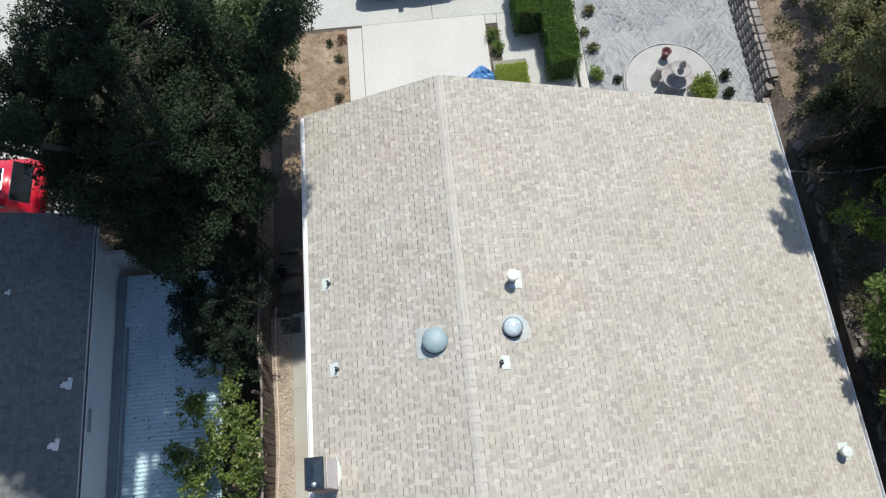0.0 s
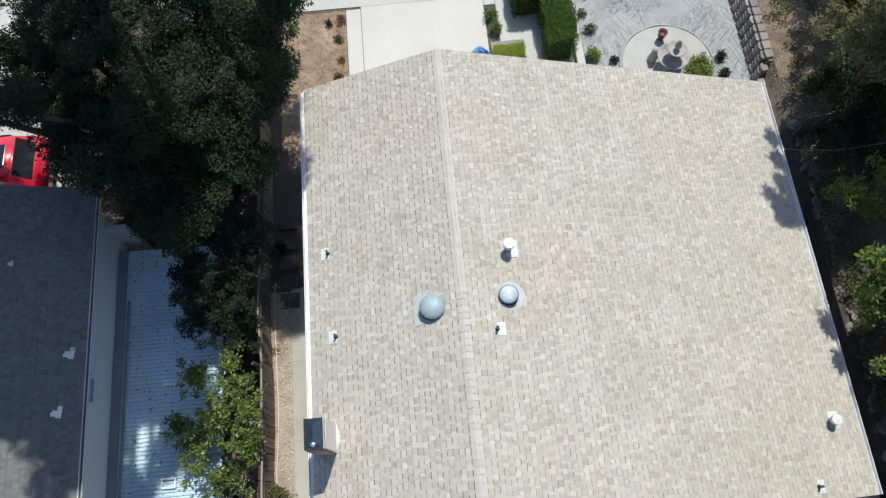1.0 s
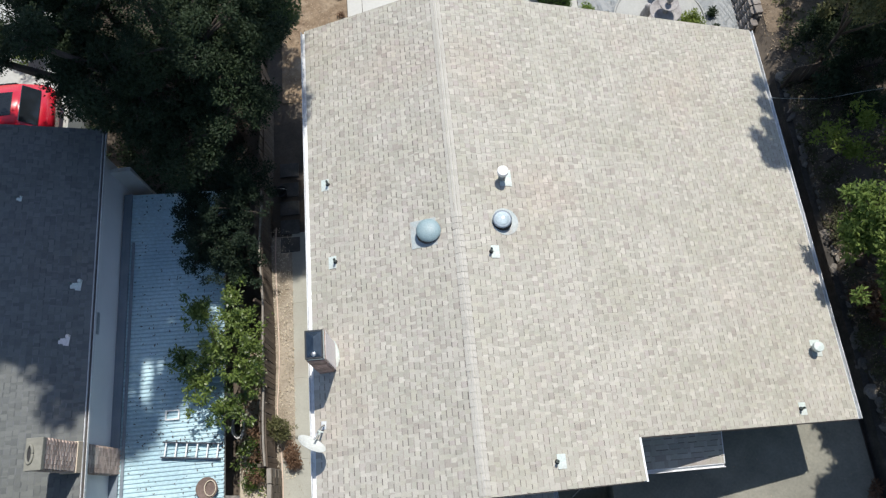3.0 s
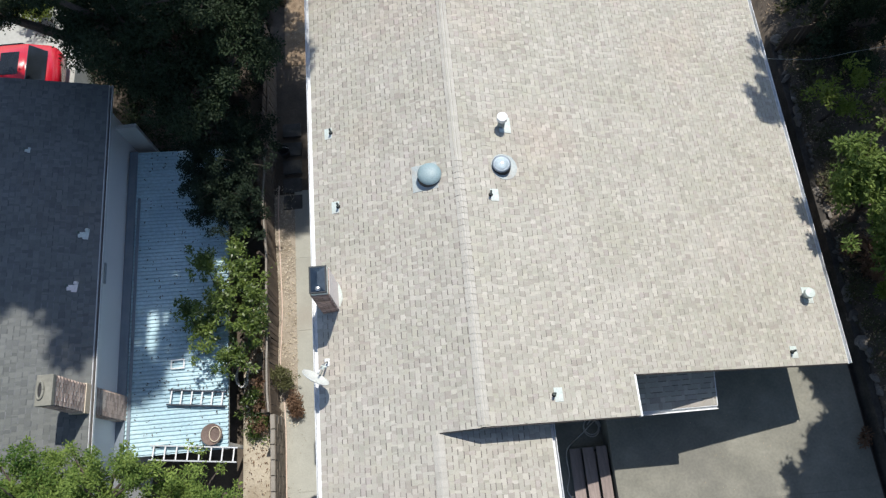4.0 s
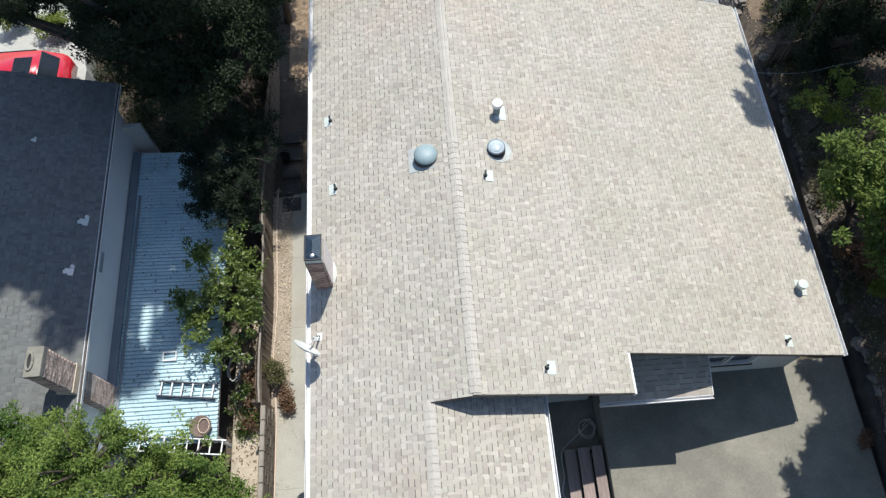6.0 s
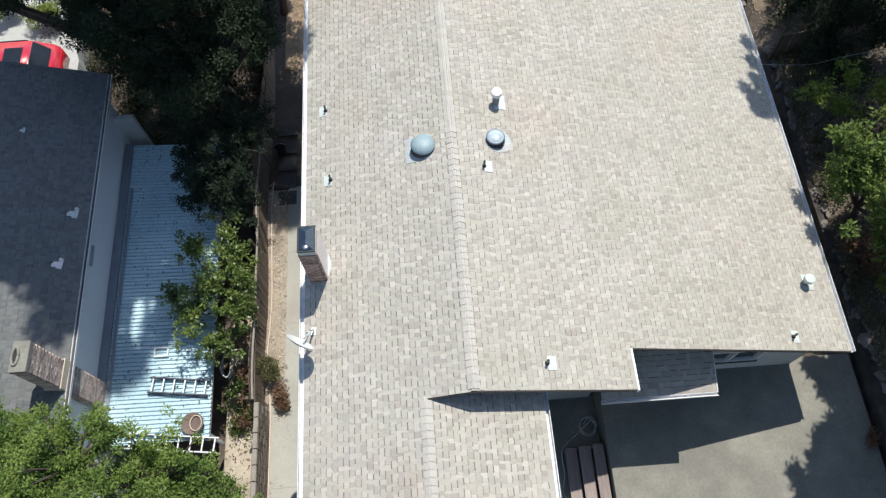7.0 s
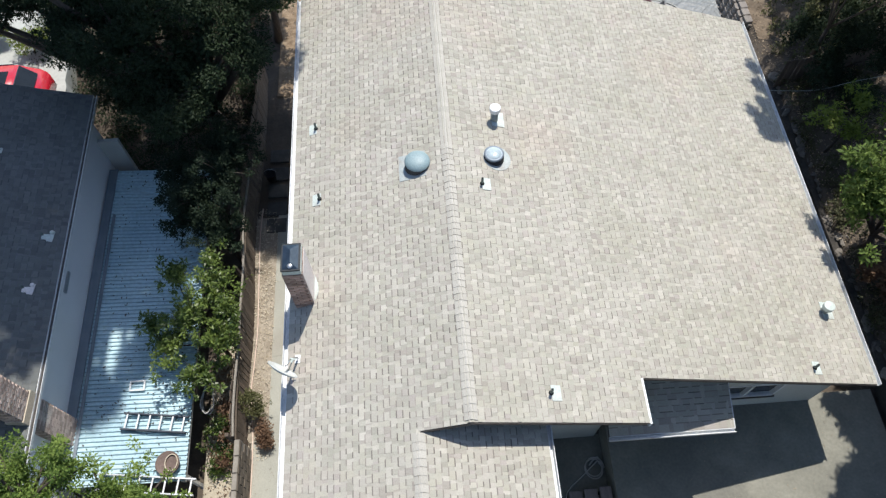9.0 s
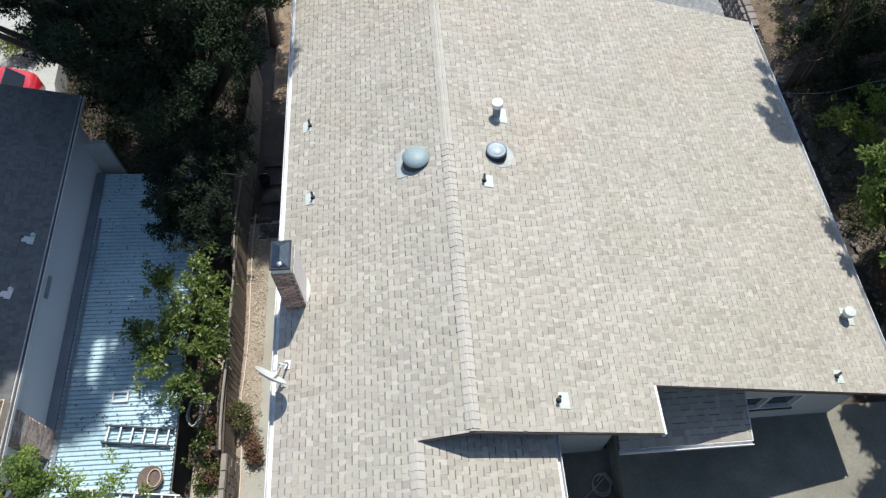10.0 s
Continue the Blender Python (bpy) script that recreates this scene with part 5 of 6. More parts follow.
hs = part("garden_hose", tube(curve_points(hose_pts, 3), 0.017, sides=6), "hose", smooth=True)
tagged(hs, "white garden hose coiled on the shaded sunken floor", "hose")


# ---- side yard and fence ----
fence = thing("fence", "weathered leaning board fence between the two lots", "fence", (-4.82, 0, 0.3))
post_me, board_mes = mesh_of(boxed(-0.045, 0.045, -0.045, 0.045, -0.3, 1.62, 0.006), "post"), [mesh_of(boxed(-0.01, 0.01, -w / 2, w / 2, 0.0, h, 0.003), "board") for w, h in ((0.135, 1.47), (0.14, 1.5), (0.13, 1.44))]
bank_board = mesh_of(boxed(-0.01, 0.01, -0.07, 0.07, -0.1, 1.4, 0.003), "board")
bank_board.materials.append(M["wood"])
post_me.materials.append(M["wood"])
for me in board_mes:
    me.materials.append(M["wood"])
def bend(y):
    """How far the fence line strays from straight."""
    return 0.02 + 0.05 * math.sin(y * 0.9) + 0.17 * min(1, max(0, (0.4 - y) / 2.2))


r = random.Random(8)
y = -1.25
while y < 11.5:
    bo = part("board", board_mes[r.randrange(3)], "wood", fence)
    bo.matrix_local = Matrix.Translation((bend(y), y, r.uniform(-0.02, 0.03))) @ pose(0, 0, 0, r.uniform(-1.5, 1.5), (4 * math.sin(y * 0.7) - 4) * min(1, max(0, (y + 2.2) / 2)), r.uniform(-3, 3))
    y += 0.147
y = -1.3
while y < 11.5:
    po = part("post", post_me, "wood", fence)
    po.matrix_local = Matrix.Translation((bend(y) - 0.08, y, 0)) @ pose(0, 0, 0, r.uniform(-2, 2), r.uniform(-4, 1), 0)
    y += 2.3
part("top_rail", tube([(bend(q) - 0.012 + 0.02 * math.sin(q * 2.3), q, 1.5 + 0.012 * math.sin(q * 3.1)) for q in [-1.3 + 0.5 * i for i in range(17)]], 0.032, sides=6), "sun_bleached", fence, "bleached top rail")
for z in (0.35, 1.2):
    part("rail", tube([(bend(q) - 0.045, q, z) for q in [-1.3 + 0.5 * i for i in range(26)]], 0.035, sides=4), "wood", fence)
gw = thing("block_wall", "low weathered brown block wall continuing the fence line", "garden wall", (-4.65, -1.35, 0.3), kind="structure")
part("core", boxed(-0.055, 0.055, -5.8, 0.0, -0.3, 1.36), "mortar", gw)
wall_block = mesh_of(boxed(-0.075, 0.075, -0.19, 0.19, 0.0, 0.19, 0.008), "block")
wall_block.materials.append(M["wall_block"])
wall_cap = mesh_of(boxed(-0.06, 0.06, -0.19, 0.19, 0.0, 0.05, 0.01), "cap_block")
wall_cap.materials.append(M["sun_bleached"])
for row in range(7):
    for k in range(14):
        b = part("block", wall_block, "wall_block", gw)
        b.matrix_local = Matrix.Translation((r.uniform(-0.006, 0.006), -0.22 - 0.4 * k - (0.2 if row % 2 else 0.0), -0.03 + 0.2 * row)) @ pose(0, 0, 0, 0, 0, r.uniform(-1, 1))
for k in range(14):
    b = part("cap_block", wall_cap, "sun_bleached", gw)
    b.matrix_local = Matrix.Translation((r.uniform(-0.008, 0.008), -0.2 - 0.4 * k, 1.37)) @ pose(0, 0, 0, 0, 0, r.uniform(-1.5, 1.5))
pv = part("water_pipe", tube(curve_points([(-4.68, 6.0, 0.47), (-4.72, 5.2, 0.48), (-4.70, 4.2, 0.47), (-4.66, 3.1, 0.48), (-4.63, 2.0, 0.47), (-4.66, 1.0, 0.48), (-4.70, 0.2, 0.47), (-4.58, -1.2, 0.47), (-4.56, -3.0, 0.48), (-4.58, -5.0, 0.48)], 5), 0.02), "pvc", smooth=True)
tagged(pv, "pale pinkish plastic pipe lying along the soil strip", "pipe")
for i, yy in enumerate((5.4, 6.0, 6.65, 7.3, 8.0)):
    # the side yard's deep shade is put into the slab colour
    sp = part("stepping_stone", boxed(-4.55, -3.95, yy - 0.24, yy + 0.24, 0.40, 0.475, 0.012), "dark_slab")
    tagged(sp, "grey square stepping slab in the shaded side yard", "paving slab", "stepping slabs")
bn = thing("bucket", "black plastic bucket in the shaded side yard", "bucket", (-4.45, 7.1, 0.47))
part("body", lathe([(0.0, 0.0), (0.13, 0.0), (0.17, 0.34), (0.185, 0.34), (0.185, 0.36), (0.165, 0.36), (0.125, 0.03), (0.0, 0.03)], 24), "rubber", bn, smooth=True)
part("handle", tube([(0.18 * math.cos(a), 0.03, 0.35 + 0.14 * math.sin(a)) for a in [math.pi * i / 10 for i in range(11)]], 0.006), "galv", bn)


# ---- the neighbouring house ----
NX, NZ = -8.84, 3.42


def n_z(x):
    return NZ + S * (NX - x)


nh = thing("neighbouring_house", "neighbouring house with dark grey shingle roof and white walls", "house", (-9.1, 2.0, -1.2))
nr = sheet_roof("roof", [(x, y, n_z(x) - DROP) for x, y in ((NX, -8.0), (NX, 8.3), (-16.5, 8.3), (-16.5, -8.0))], 0.15, nh, "dark grey shingle roof slope")
nr.matrix_parent_inverse = Matrix.Translation((9.1, -2.0, 1.2))
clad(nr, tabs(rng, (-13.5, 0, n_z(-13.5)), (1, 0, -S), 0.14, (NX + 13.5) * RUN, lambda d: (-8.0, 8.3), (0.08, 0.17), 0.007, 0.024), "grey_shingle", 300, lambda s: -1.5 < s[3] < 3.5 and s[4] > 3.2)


def under(ob, home):
    """Keeps a part that was built in the world's own coordinates where it is, under its thing."""
    ob.parent = home
    ob.matrix_parent_inverse = Matrix.Translation(home.location).inverted()
    return ob


under(part("wall", boxed(-9.3, -9.1, -7.6, 7.9, -1.4, n_z(-9.1) - 0.18), "white_wall", None, "white painted wall in shade"), nh)
under(part("wall", boxed(-16.2, -9.3, 7.7, 7.9, -1.4, 3.3), "white_wall", None, "white painted wall"), nh)
under(part("wall", boxed(-9.1, -8.5, 7.5, 7.62, -1.4, 2.3), "stucco", None, "low grey garden wall joined to the house"), nh)
under(part("gutter", prism([(NX + 0.11, NZ - 0.01), (NX + 0.098, NZ - 0.01), (NX + 0.09, NZ - 0.1), (NX + 0.02, NZ - 0.1), (NX + 0.02, NZ - 0.01), (NX + 0.005, NZ - 0.01), (NX + 0.005, NZ - 0.12), (NX + 0.1, NZ - 0.12)], "y", -8.0, 8.3), "white", None, "white metal gutter"), nh)
# dark strip in place of the shadow inside the trough
under(part("gutter_shade_strip", boxed(NX + 0.022, NX + 0.088, -7.95, 8.25, NZ - 0.1, NZ - 0.05), "trim", None, "dark strip standing in for the shadow in the gutter trough"), nh)
under(part("wall_rail", boxed(-9.1, -9.04, 2.5, 3.1, 2.5, 2.6, 0.01), "galv", None, "grey rail fixed to the wall"), nh)

# the third is no known vent, only added for a pale fleck
for vx, vy, size, finish, words in ((-9.25, 3.58, 1.0, "flash", "small pale metal vent on the dark grey roof"), (-9.4, 2.1, 0.95, "facing", "small pinkish weathered vent on the dark grey roof"), (-10.72, 6.0, 0.5, "flash", "tiny pale stub added for a pale fleck on the dark grey roof")):
    nv = thing("roof_vent", words, "roof vent", (vx, vy, n_z(vx)), "neighbouring roof vents")
    for fx, fy, fw, fd, turn_ in ((-0.02, 0.0, 0.2, 0.15, 3), (0.1, 0.02, 0.09, 0.3, -5), (0.03, -0.09, 0.07, 0.06, 12)):
        fl = part("flashing", plate(None, fw * size, fd * size, 0.014), finish, nv)
        fl.matrix_local = Matrix.Translation((fx * size, fy * size, -S * fx * size + 0.012)) @ slope_turn(vx, 1) @ pose(0, 0, 0, 0, 0, turn_)
    part("pipe", lathe([(0.03 * size, -0.03), (0.03 * size, 0.13), (0.022 * size, 0.13), (0.0, 0.08)], 16, at=(-0.1 * size, 0.05 * size, 0.03)), "pipe", nv, smooth=True)
    part("cap", lathe([(0.05 * size, 0.0), (0.055 * size, 0.05), (0.0, 0.075)], 20, at=(0.1 * size, 0.13 * size, -0.02)), finish, nv, smooth=True)

nc = thing("chimney", "long red-brown brick chimney with a concrete crown", "chimney", (-8.98, -0.78, -1.2))
nshaft = part("shaft", boxed(-0.15, 0.16, -0.34, 0.30, 0.0, 6.25), "mortar", nc, "brick shaft")
bm = bmesh.new()
box(bm, -0.18, 0.2, -0.385, 0.325, 6.25, 6.38, 0.015)
part("crown", bm, "concrete", nc, "grey concrete crown")
fl_pts = [(0.07 * math.cos(a) - 0.07, 0.2 * math.sin(a) - 0.03, 6.4) for a in [2 * math.pi * i / 24 for i in range(25)]]
part("flue", tube(fl_pts, 0.03), "concrete", nc, "oval flue rim", True)
# solid black disc stands in for the dark inside the flue
part("flue_opening", prism([(0.06 * math.cos(2 * math.pi * i / 20) - 0.07, 0.19 * math.sin(2 * math.pi * i / 20) - 0.03) for i in range(20)], "z", 6.3, 6.386), "rubber", nc, "flue opening, its inner dark laid on as a black disc")
part("strap", boxed(-0.2, 0.21, -0.39, 0.35, 4.62, 4.86, 0.01), "cream", nc, "cream band round the shaft")


# the patio cover
PX0, PX1, PY0, PY1 = -9.02, -6.08, -2.1, 7.2


def patio_z(x):
    return 1.32 + (1.04 - 1.32) * (x - PX0) / (PX1 - PX0)


pc = thing("patio_cover", "pale corrugated metal patio cover strewn with leaves", "patio cover", (PX1, 2.0, -1.2))
pitch, v, fc = 0.115, [], []
prof = [(0.0, 0.0), (0.026, 0.0), (0.042, 0.042), (0.08, 0.042), (0.096, 0.0)]
y = PY0
rows = []
while y < PY1:
    rows += [(y + a, b) for a, b in prof]
    y += pitch
for yy, h in rows:
    for x, dz in ((PX0, 0), (PX1, 0), (PX0, -0.012), (PX1, -0.012)):
        v.append((x, yy, patio_z(x) + h + dz))
for i in range(len(rows) - 1):
    a, b = 4 * i, 4 * i + 4
    fc += [(a, a + 1, b + 1, b), (a + 2, b + 2, b + 3, a + 3), (a + 1, a + 3, b + 3, b + 1)]
under(part("sheeting", raw("sheeting", v, fc), "corrugated", None, "ribbed pale metal sheeting"), pc)
under(part("ledger", boxed(-9.09, -8.84, PY0, PY1, 1.34, 1.40, 0.008), "ledger", None, "dark grey flashing along the wall"), pc)
under(part("channel", boxed(-8.78, -8.70, PY0, 5.6, 1.335, 1.375, 0.006), "ledger", None, "thin channel on the sheeting"), pc)
under(part("beam", boxed(PX1 - 0.12, PX1 - 0.02, PY0, PY1, 0.86, 1.0, 0.008), "white", None, "white edge beam"), pc)
for py in (-1.95, 0.9, 4.0, 7.0):
    under(part("post", boxed(PX1 - 0.12, PX1 - 0.03, py - 0.045, py + 0.045, -1.25, 0.86, 0.006), "white"), pc)
r = random.Random(12)
v, fc = [], []
for i in range(560):
    x, yy = r.uniform(PX0 + 0.3, PX1), r.uniform(PY0 + 0.1, PY1)
    if r.random() < 0.4:
        x = min(PX1, max(PX0 + 0.3, r.gauss(-6.7, 0.55)))
    a, s = r.uniform(0, 6.28), r.uniform(0.02, 0.05)
    z = patio_z(x) + 0.048
    c, d = math.cos(a) * s, math.sin(a) * s
    q = len(v)
    v += [(x - c, yy - d, z), (x + d * 0.4, yy - c * 0.4, z + 0.012), (x + c, yy + d, z + 0.004), (x - d * 0.4, yy + c * 0.4, z + 0.012)]
    fc.append((q, q + 1, q + 2, q + 3))
tagged(part("fallen_leaves", raw("fallen_leaves", v, fc), "trim"), "dark fallen leaves scattered on the patio cover", "leaves", kind="stuff")


def ladder(x0, x1, y0, y1, z, rungs, label, tilt=0.0, rails="aluminium"):
    """A ladder lying flat, its rails along x."""
    cx, cy = (x0 + x1) / 2, (y0 + y1) / 2
    ob = thing("ladder", label, "ladder", (cx, cy, z), "ladders on the patio cover")
    L, W = x1 - x0, y1 - y0
    for sgn in (-1, 1):
        part("rail", boxed(-L / 2, L / 2, sgn * W / 2 - 0.02, sgn * W / 2 + 0.02, 0.0, 0.12, 0.004), rails, ob)
    for i in range(rungs):
        x = -L / 2 + 0.1 + (L - 0.2) * i / (rungs - 1)
        part("rung", boxed(x - 0.02, x + 0.02, -W / 2 + 0.02, W / 2 - 0.02, 0.085, 0.112, 0.006), "white", ob)
    ob.rotation_euler = (0, math.atan2(patio_z(x0) - patio_z(x1), L), radians(tilt))
    return ob


# rails coloured near-black blue: the shade on their near sides painted in
ladder(-7.68, -6.08, -0.87, -0.47, patio_z(-6.9) + 0.06, 6, "ladder with pale rungs and rails coloured dark for shade lying on the patio cover", -6, "rail_metal")
ladder(-8.1, -5.75, -2.36, -1.98, patio_z(-6.9) + 0.048, 8, "long dull aluminium ladder lying at the patio cover's end", -6, "galv")
bk = thing("basket", "round brown lidded basket with a beige hoop on the patio cover", "basket", (-6.43, -1.7, patio_z(-6.43) + 0.047))
part("body", lathe([(0.0, 0.0), (0.25, 0.0), (0.285, 0.12), (0.295, 0.17), (0.28, 0.175), (0.25, 0.15), (0.0, 0.14)], 32), "clay", bk, smooth=True)
part("handle", tube([(0.1 + 0.15 * math.cos(a), 0.2 * math.sin(a), 0.19) for a in [2 * math.pi * i / 24 for i in range(25)]], 0.014), "cream", bk, smooth=True)
fr = thing("skylight_tray", "small white-rimmed tray lying on the patio cover", "tray", (-7.45, 0.34, patio_z(-7.45) + 0.048))
bm = bmesh.new()
for a in ((-0.2, 0.2, -0.14, -0.1), (-0.2, 0.2, 0.1, 0.14), (-0.2, -0.16, -0.1, 0.1), (0.16, 0.2, -0.1, 0.1)):
    box(bm, *a, 0.0, 0.04, 0.004)
part("rim", bm, "white", fr)
pts = []
for i in range(52):
    a = i * 0.36
    pts.append((-5.7 + (0.2 + 0.03 * math.sin(i)) * math.cos(a) * (0.75 - 0.25 * math.sin(a)), 0.02 + (0.44 + 0.03 * math.cos(i * 1.3)) * math.sin(a), 0.8 + 0.004 * i))
tagged(part("coiled_hose", tube(pts, 0.015, sides=6), "hose", smooth=True), "pale coiled hose hanging beside the patio cover", "hose")
gp = part("neighbour_path", boxed(-6.0, -4.78, -7.5, 2.3, -1.3, -0.25, 0.05), "dust")
tagged(gp, "bare pale soil beside the neighbouring patio", "soil", kind="structure")


nh.rotation_euler = (0, 0, radians(1.1))
pc.rotation_euler = (0, 0, radians(0.7))


# ---- front garden ----
def fabric_z(x, y):
    """Loose sheet: long straight creases in a few directions, some slack between them."""
    z = 0.262 + 0.02 * noise.noise(Vector((x * 0.9, y * 0.9, 0)))
    for turn_, long_, tight, high in ((0.35, 0.9, 5.5, 0.05), (-0.75, 1.1, 6.5, 0.04), (1.25, 0.8, 6.0, 0.05), (2.2, 1.0, 7.0, 0.035)):
        u, w = x * math.cos(turn_) + y * math.sin(turn_), -x * math.sin(turn_) + y * math.cos(turn_)
        ridge = 1 - abs(noise.noise(Vector((u * tight, w * long_, 3 * turn_)))) * 2.4
        some = max(0, noise.noise(Vector((x * 0.8, y * 0.8, 7 * turn_))) + 0.25)
        z += high * max(0, ridge) ** 6 * min(1, 1.6 * some)
    return z


v, fc, nxs, nys = [], [], 180, 240
for j in range(nys + 1):
    for i in range(nxs + 1):
        x, y = 6.15 + 5.45 * i / nxs, 10.2 + 9.0 * j / nys
        v.append((x, y, fabric_z(x, y)))
for j in range(nys):
    for i in range(nxs):
        q = j * (nxs + 1) + i
        fc.append((q, q + 1, q + nxs + 2, q + nxs + 1))
tagged(part("weed_fabric", raw("weed_fabric", v, fc), "fabric", smooth=True), "wrinkled grey weed-barrier fabric over the front garden", "ground cover", kind="structure")
cp = part("round_pad", lathe([(1.55, 0.0), (1.55, 0.14), (1.52, 0.155), (0.0, 0.155)], 64, at=(8.9, 12.7, 0.18)), "pad")
tagged(cp, "round pale concrete pad under the fountain", "concrete pad", kind="structure")
tagged(part("pad_edging", tube([(8.9 + 1.6 * math.cos(a), 12.7 + 1.6 * math.sin(a), 0.31 + 0.015 * math.sin(9 * a)) for a in [2 * math.pi * i / 60 for i in range(61)]], 0.03), "pad"), "pale grey edging round the concrete pad", "edging", kind="structure")
fo = thing("fountain", "weathered grey stone tiered garden fountain", "fountain", (8.82, 12.43, 0.335))
part("basin", lathe([(0.0, 0.0), (0.36, 0.0), (0.4, 0.12), (0.44, 0.2), (0.46, 0.24), (0.41, 0.24), (0.36, 0.2), (0.0, 0.2)], 40), "stone", fo, "wide ground basin", True)
part("pedestal", lathe([(0.2, 0.12), (0.22, 0.2), (0.13, 0.28), (0.11, 0.5), (0.17, 0.66), (0.0, 0.66)], 28), "stone", fo, smooth=True)
part("bowl", lathe([(0.13, 0.62), (0.38, 0.68), (0.5, 0.77), (0.54, 0.83), (0.49, 0.83), (0.44, 0.79), (0.1, 0.8), (0.0, 0.8)], 40), "stone", fo, "middle bowl", True)
part("column", lathe([(0.12, 0.7), (0.08, 0.9), (0.12, 1.08), (0.0, 1.08)], 24), "stone", fo, smooth=True)
part("bowl", lathe([(0.1, 1.05), (0.22, 1.1), (0.31, 1.19), (0.33, 1.23), (0.29, 1.23), (0.25, 1.2), (0.0, 1.22)], 32), "stone", fo, "small upper bowl", True)
part("finial", lathe([(0.08, 1.12), (0.06, 1.28), (0.11, 1.38), (0.1, 1.47), (0.04, 1.54), (0.06, 1.6), (0.0, 1.68)], 20), "stone", fo, smooth=True)
po = thing("plant_pot", "dark red glazed pot on the round pad", "pot", (8.85, 13.72, 0.335))
part("body", lathe([(0.0, 0.0), (0.09, 0.0), (0.13, 0.16), (0.15, 0.34), (0.17, 0.38), (0.14, 0.38), (0.11, 0.28), (0.0, 0.26)], 28), "red_pot", po, smooth=True)
st2 = part("garden_statue", lathe([(0.0, 0.0), (0.17, 0.0), (0.18, 0.1), (0.14, 0.3), (0.1, 0.42), (0.12, 0.5), (0.08, 0.6), (0.0, 0.64)], 20, at=(8.4, 12.9, 0.335)), "stone", smooth=True)
tagged(st2, "small weathered grey garden statue by the fountain", "statue")
kb = part("kerb", boxed(5.82, 6.1, 10.1, 19.0, 0.1, 0.40, 0.02), "white_concrete")
tagged(kb, "low pale concrete kerb between hedge and fabric", "kerb", kind="structure")
pl = part("planter_edging", boxed(2.93, 4.09, 12.9, 14.25, 0.1, 0.3, 0.015), "concrete")
tagged(pl, "low grey edging round the clipped lime hedge", "edging", kind="structure")
v, fc = [], []
for j in range(17):
    for i in range(21):
        a, b = i / 20, j / 16
        x, y = 1.75 + 1.2 * a, 13.3 + 0.85 * b
        y = 13.3 + (y - 13.3) * (0.3 + 0.7 * min(1, a / 0.6, (1.15 - a) / 0.45))
        edge = min(a, 1 - a, b, 1 - b) * 4
        v.append((x, y, 0.25 + min(1, edge) * (0.1 + 0.26 * abs(noise.noise(Vector((x * 4, y * 4, 0)))) + 0.14 * noise.noise(Vector((x * 9, y * 9, 2))))))
for j in range(16):
    for i in range(20):
        q = j * 21 + i
        fc.append((q, q + 1, q + 22, q + 21))
tagged(part("tarpaulin", raw("tarpaulin", v, fc), "tarp"), "crumpled bright blue tarpaulin lying on the driveway", "tarpaulin")

# the block wall: stepped courses of split-face blocks
bw = thing("retaining_wall", "stepped retaining wall of tan split-face blocks", "retaining wall", (11.72, 13.0, 0.15), kind="structure")
part("core", prism([(0.06, 0.0), (0.5, 0.0), (0.5, 0.86), (0.27, 0.86)], "y", -1.0, 6.0), "rock", bw)
block = mesh_of(prism([(-0.13, 0.11), (0.13, 0.11), (0.16, -0.06), (0.09, -0.12), (-0.09, -0.12), (-0.16, -0.06)], "z", 0.0, 0.135), "block")
block.transform(Matrix.Rotation(radians(-90), 4, "Z"))
block.materials.append(M["block"])
r = random.Random(4)
for row in range(6):
    y = -1.7 + (0.18 if row % 2 else 0.0) + 0.2 * max(0, row - 1)
    while y < 6.0:
        b = part("block", block, "block", bw)
        b.matrix_local = Matrix.Translation((row * 0.036 + r.uniform(-0.008, 0.008), y, row * 0.142)) @ pose(0, 0, 0, 0, 0, r.uniform(-4, 4))
        y += 0.36
top = mesh_of(boxed(-0.13, 0.13, -0.16, 0.16, 0.0, 0.085, 0.02), "cap_block")
top.materials.append(M["block"])
y = -0.75
while y < 6.0:
    b = part("cap_block", top, "block", bw)
    b.matrix_local = Matrix.Translation((0.30 + r.uniform(-0.012, 0.012), y, 0.865)) @ pose(0, 0, 0, 0, 0, r.uniform(-5, 5))
    y += 0.345

# edging rocks along the east gap
def rock_mesh(seed):
    bm = bmesh.new()
    bmesh.ops.create_icosphere(bm, subdivisions=3, radius=1.0)
    for v_ in bm.verts:
        v_.co += 0.55 * Vector(noise.noise_vector(v_.co * 1.1 + Vector((seed, 0, 0)))) + 0.16 * Vector(noise.noise_vector(v_.co * 4 + Vector((seed, 3, 0))))
        v_.co.z *= 0.7
    return mesh_of(bm, "edging_rock")


rock_shapes = [rock_mesh(i * 7) for i in range(5)]
r = random.Random(6)
y = -8.0
while y < 9.4:
    s_ = r.uniform(0.05, 0.17)
    ob = part("edging_rock", rock_shapes[r.randrange(5)], "rock")
    ob.matrix_world = Matrix.LocRotScale((12.04 + r.uniform(-0.16, 0.2), y, 1.28 + r.uniform(-0.06, 0.04)), Euler((r.uniform(-0.4, 0.4), r.uniform(-0.3, 0.3), r.uniform(0, 6))), (s_ * r.uniform(0.7, 1.5), s_ * r.uniform(0.8, 1.9), s_ * 0.7))
    tagged(ob, "rough brown-grey rock edging the bank", "rock", "edging rocks")
    y += s_ * r.uniform(2.0, 3.6)
# the black shade of the gap is put into this wall's colour
wall_e = part("bank_wall", boxed(11.78, 11.98, -9.0, 9.4, 0.0, 1.24, 0.02), "dark_rock")
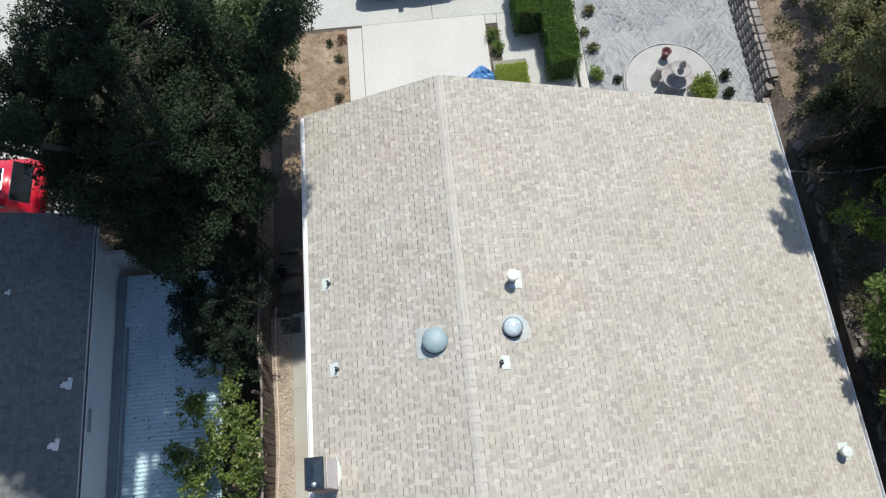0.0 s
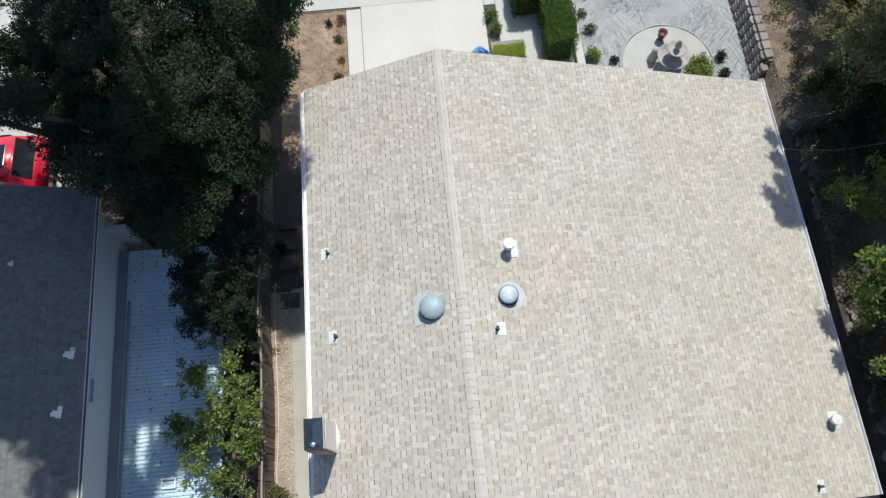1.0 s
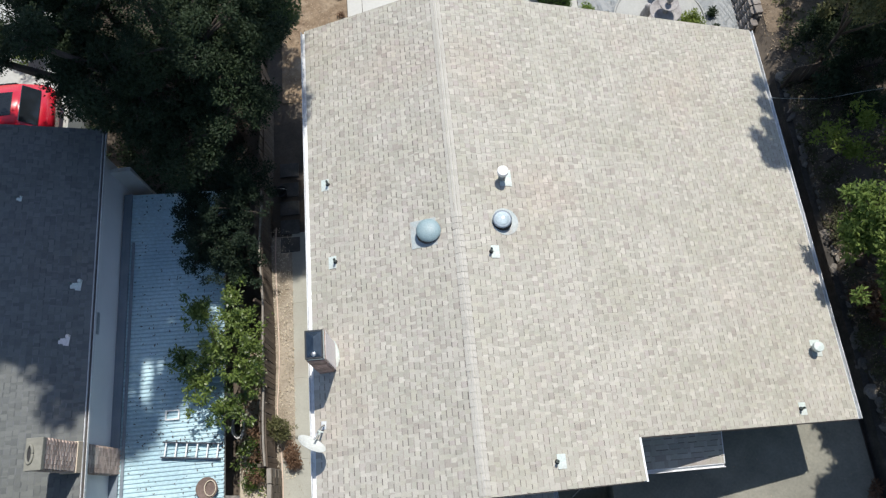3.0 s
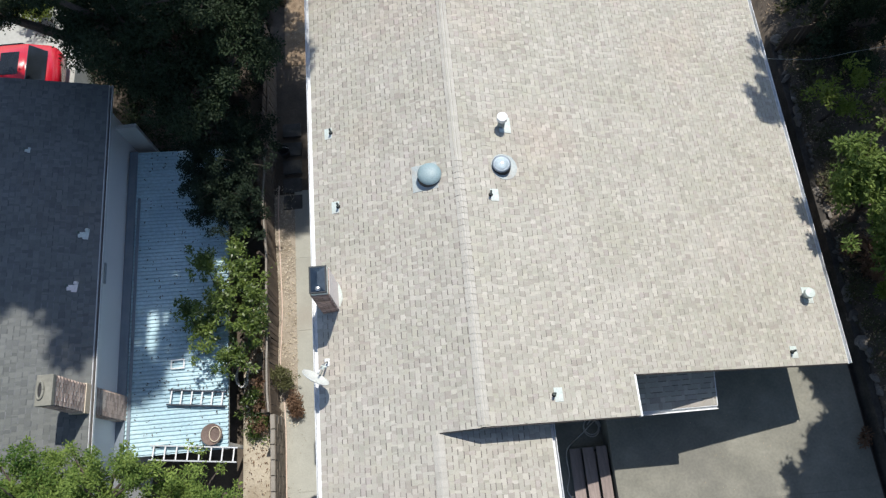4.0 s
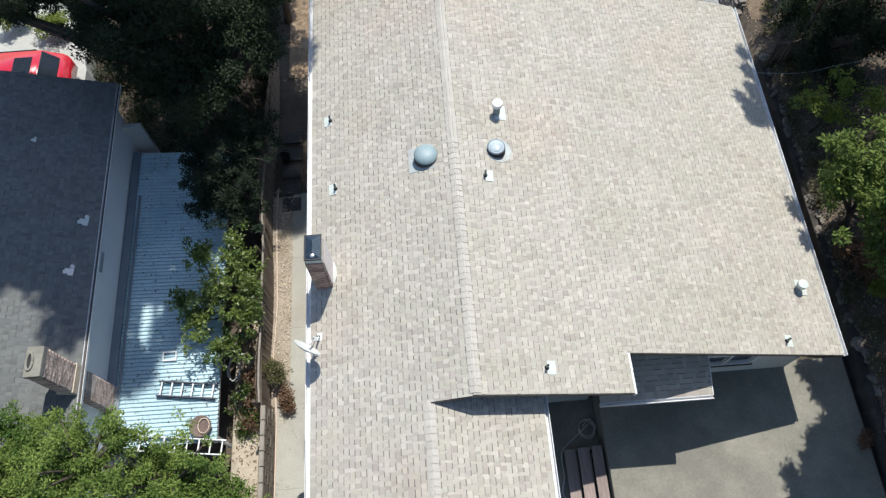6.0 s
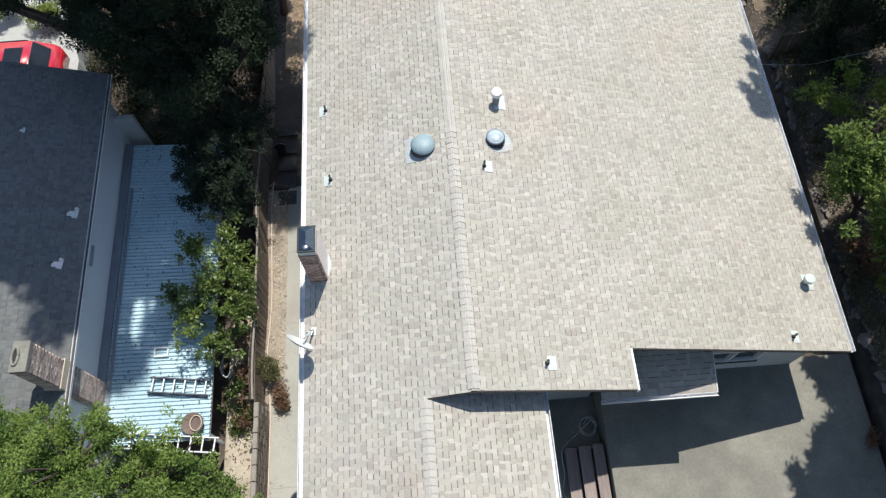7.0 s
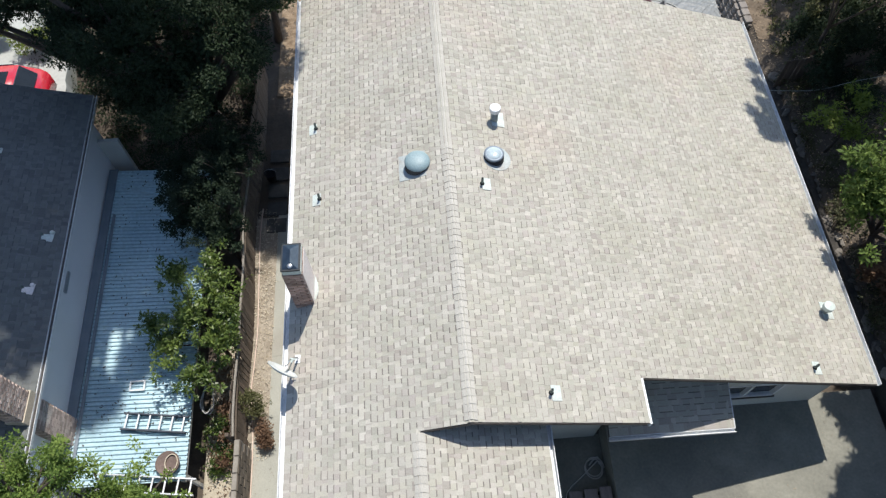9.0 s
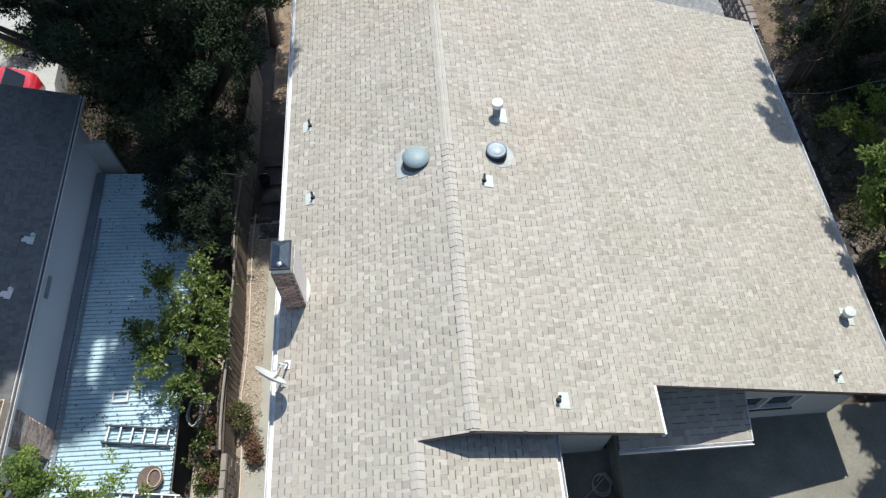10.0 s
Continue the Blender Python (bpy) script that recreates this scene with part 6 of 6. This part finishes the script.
tagged(wall_e, "low rubble wall holding the bank, darkened in colour for shade", "wall", kind="structure")
wire = part("overhead_cable", tube(curve_points([(9.9, 8.5, 1.9), (12.3, 8.0, 2.15), (13.5, 7.78, 2.75), (16.5, 7.6, 3.6)], 6), 0.01, sides=6), "dull_pipe")
tagged(wire, "thin pale cable strung between house and bank tree", "cable")


tagged(part("neighbour_driveway", prism([(-18.0, 8.7), (-11.7, 8.7), (-11.7, 11.5), (-11.8, 11.8), (-12.2, 19.0), (-18.0, 19.0)], "z", -1.4, 0.42), "grey_pavement"), "pale concrete drive behind the neighbouring house", "driveway", kind="structure")
for sx, sy in ((-14.6, 13.8), (-13.1, 13.2)):
    tree("shrub", "rounded yellow-green shrub beside the neighbouring drive", "shrub", (sx, sy, 0.42), [(sx, sy, 0.95, 0.5, 0.4), (sx + 0.35, sy + 0.2, 0.85, 0.4, 0.35)], "lime_leaf", 2600, 0.09, int(sy * 30), 50, 0.2, 0.03)

# the dark board fence across the bank
bf = thing("fence", "dark weathered board fence across the shady bank", "fence", (11.9, 9.0, 1.0))
r = random.Random(21)
for k in range(34):
    x = 0.15 * k
    bo = part("board", bank_board, "wood", bf)
    bo.matrix_local = Matrix.Translation((x, 0.13 * x + r.uniform(-0.01, 0.01), 0.1 * x + r.uniform(-0.03, 0.03))) @ pose(0, 0, 0, r.uniform(-1, 1), 0, 90 + 7.4 + r.uniform(-2, 2))
for z in (0.35, 1.1):
    part("rail", tube([(0, 0.05, z), (5.0, 0.70, z + 0.5)], 0.035, sides=4), "wood", bf)

# bare soil on the bank above the block wall
gx2, gy2 = [12.12 + 0.06 * i for i in range(56)], [11.3 + 0.07 * j for j in range(115)]
gv2 = [(x, y, height(x, y) + 0.02 + 0.05 * noise.noise(Vector((x * 2.2, y * 2.2, 0))) + 0.03 * noise.noise(Vector((x * 8, y * 8, 3)))) for y in gy2 for x in gx2]
gf2 = [(j * 56 + i, j * 56 + i + 1, (j + 1) * 56 + i + 1, (j + 1) * 56 + i) for j in range(114) for i in range(55)]
tagged(part("bank_soil", raw("bank_soil", gv2, gf2), "bank_soil", smooth=True), "dry brown soil on the bank above the block wall", "soil", kind="structure")


# ---- cars ----
def car(name, label, at, turn_deg, paint, roof_window=True):
    ob = thing(name, label, "car", at)
    L, W = 4.4, 1.8
    low_line = [(-2.2, 0.3), (-2.15, 0.75), (-1.9, 0.95), (-0.9, 1.02), (-0.1, 1.5), (1.5, 1.52), (2.0, 1.05), (2.2, 0.95), (2.2, 0.3)]
    hull = prism(low_line, "y", -W / 2, W / 2)
    for v_ in hull.verts:
        if v_.co.z > 1.2:
            v_.co.y *= 0.8
    bmesh.ops.bevel(hull, geom=list(hull.edges), offset=0.06, segments=2, affect="EDGES")
    part("body", hull, paint, ob, smooth=True)
    part("windscreen", prism([(-0.84, 1.06), (-0.16, 1.475), (-0.12, 1.50), (-0.88, 1.06)], "y", -0.66, 0.66), "pane", ob, "dark windscreen")
    part("rear_window", prism([(1.56, 1.515), (1.94, 1.13), (1.98, 1.13), (1.6, 1.53)], "y", -0.64, 0.64), "pane", ob, "dark rear window")
    for sgn in (-1, 1):
        part("side_window", prism([(-0.55, 1.08), (0.0, 1.42), (1.3, 1.44), (1.55, 1.1)], "y", sgn * 0.80 - 0.02, sgn * 0.80 + 0.02), "pane", ob, "dark side window")
        part("mirror", boxed(-0.62, -0.45, sgn * 0.98 - 0.09, sgn * 0.98 + 0.09, 1.0, 1.12, 0.03), paint, ob)
        part("headlight", boxed(-2.19, -2.06, sgn * 0.66 - 0.17, sgn * 0.66 + 0.17, 0.68, 0.80, 0.03), "aluminium", ob)
        for wx in (-1.35, 1.35):
            wheel = lathe([(0.0, -0.1), (0.22, -0.1), (0.32, -0.09), (0.34, 0.0), (0.32, 0.09), (0.22, 0.1), (0.0, 0.1)], 28)
            wheel.transform(Matrix.Translation((wx, sgn * 0.82, 0.34)) @ Matrix.Rotation(radians(90), 4, "X"))
            part("wheel", wheel, "rubber", ob, smooth=True)
    if roof_window:
        part("sunroof", boxed(0.7, 1.3, -0.42, 0.42, 1.50, 1.535, 0.01), "pane", ob, "dark glass sunroof")
    ob.matrix_basis = pose(*at, 0, 0, turn_deg)
    return ob


car("parked_car", "bright red car parked behind the neighbouring house", (-14.0, 10.45, 0.42), 0, "red_paint")
car("parked_car", "dark grey car parked on the street side of the driveway", (0.55, 18.35, 0.24), 4.5, "grey_paint", False)

# ---- single shingles and bricks, last ----
for roof, own, material in late:
    for p, q, *_ in own:
        c = sum(p, Vector()) / 4
        me = raw("shingle", [a - c for a in p + q], FACES)
        ob = part("shingle", me, material, roof)
        ob.location = c
        if roof is nr:
            ob.matrix_parent_inverse = Matrix.Identity(4)
bricks(*chimney_bricks, cap=260)
bricks(nshaft, -0.16, 0.17, -0.35, 0.31, 2.3, 6.24, cap=300, clay="pale_brick")
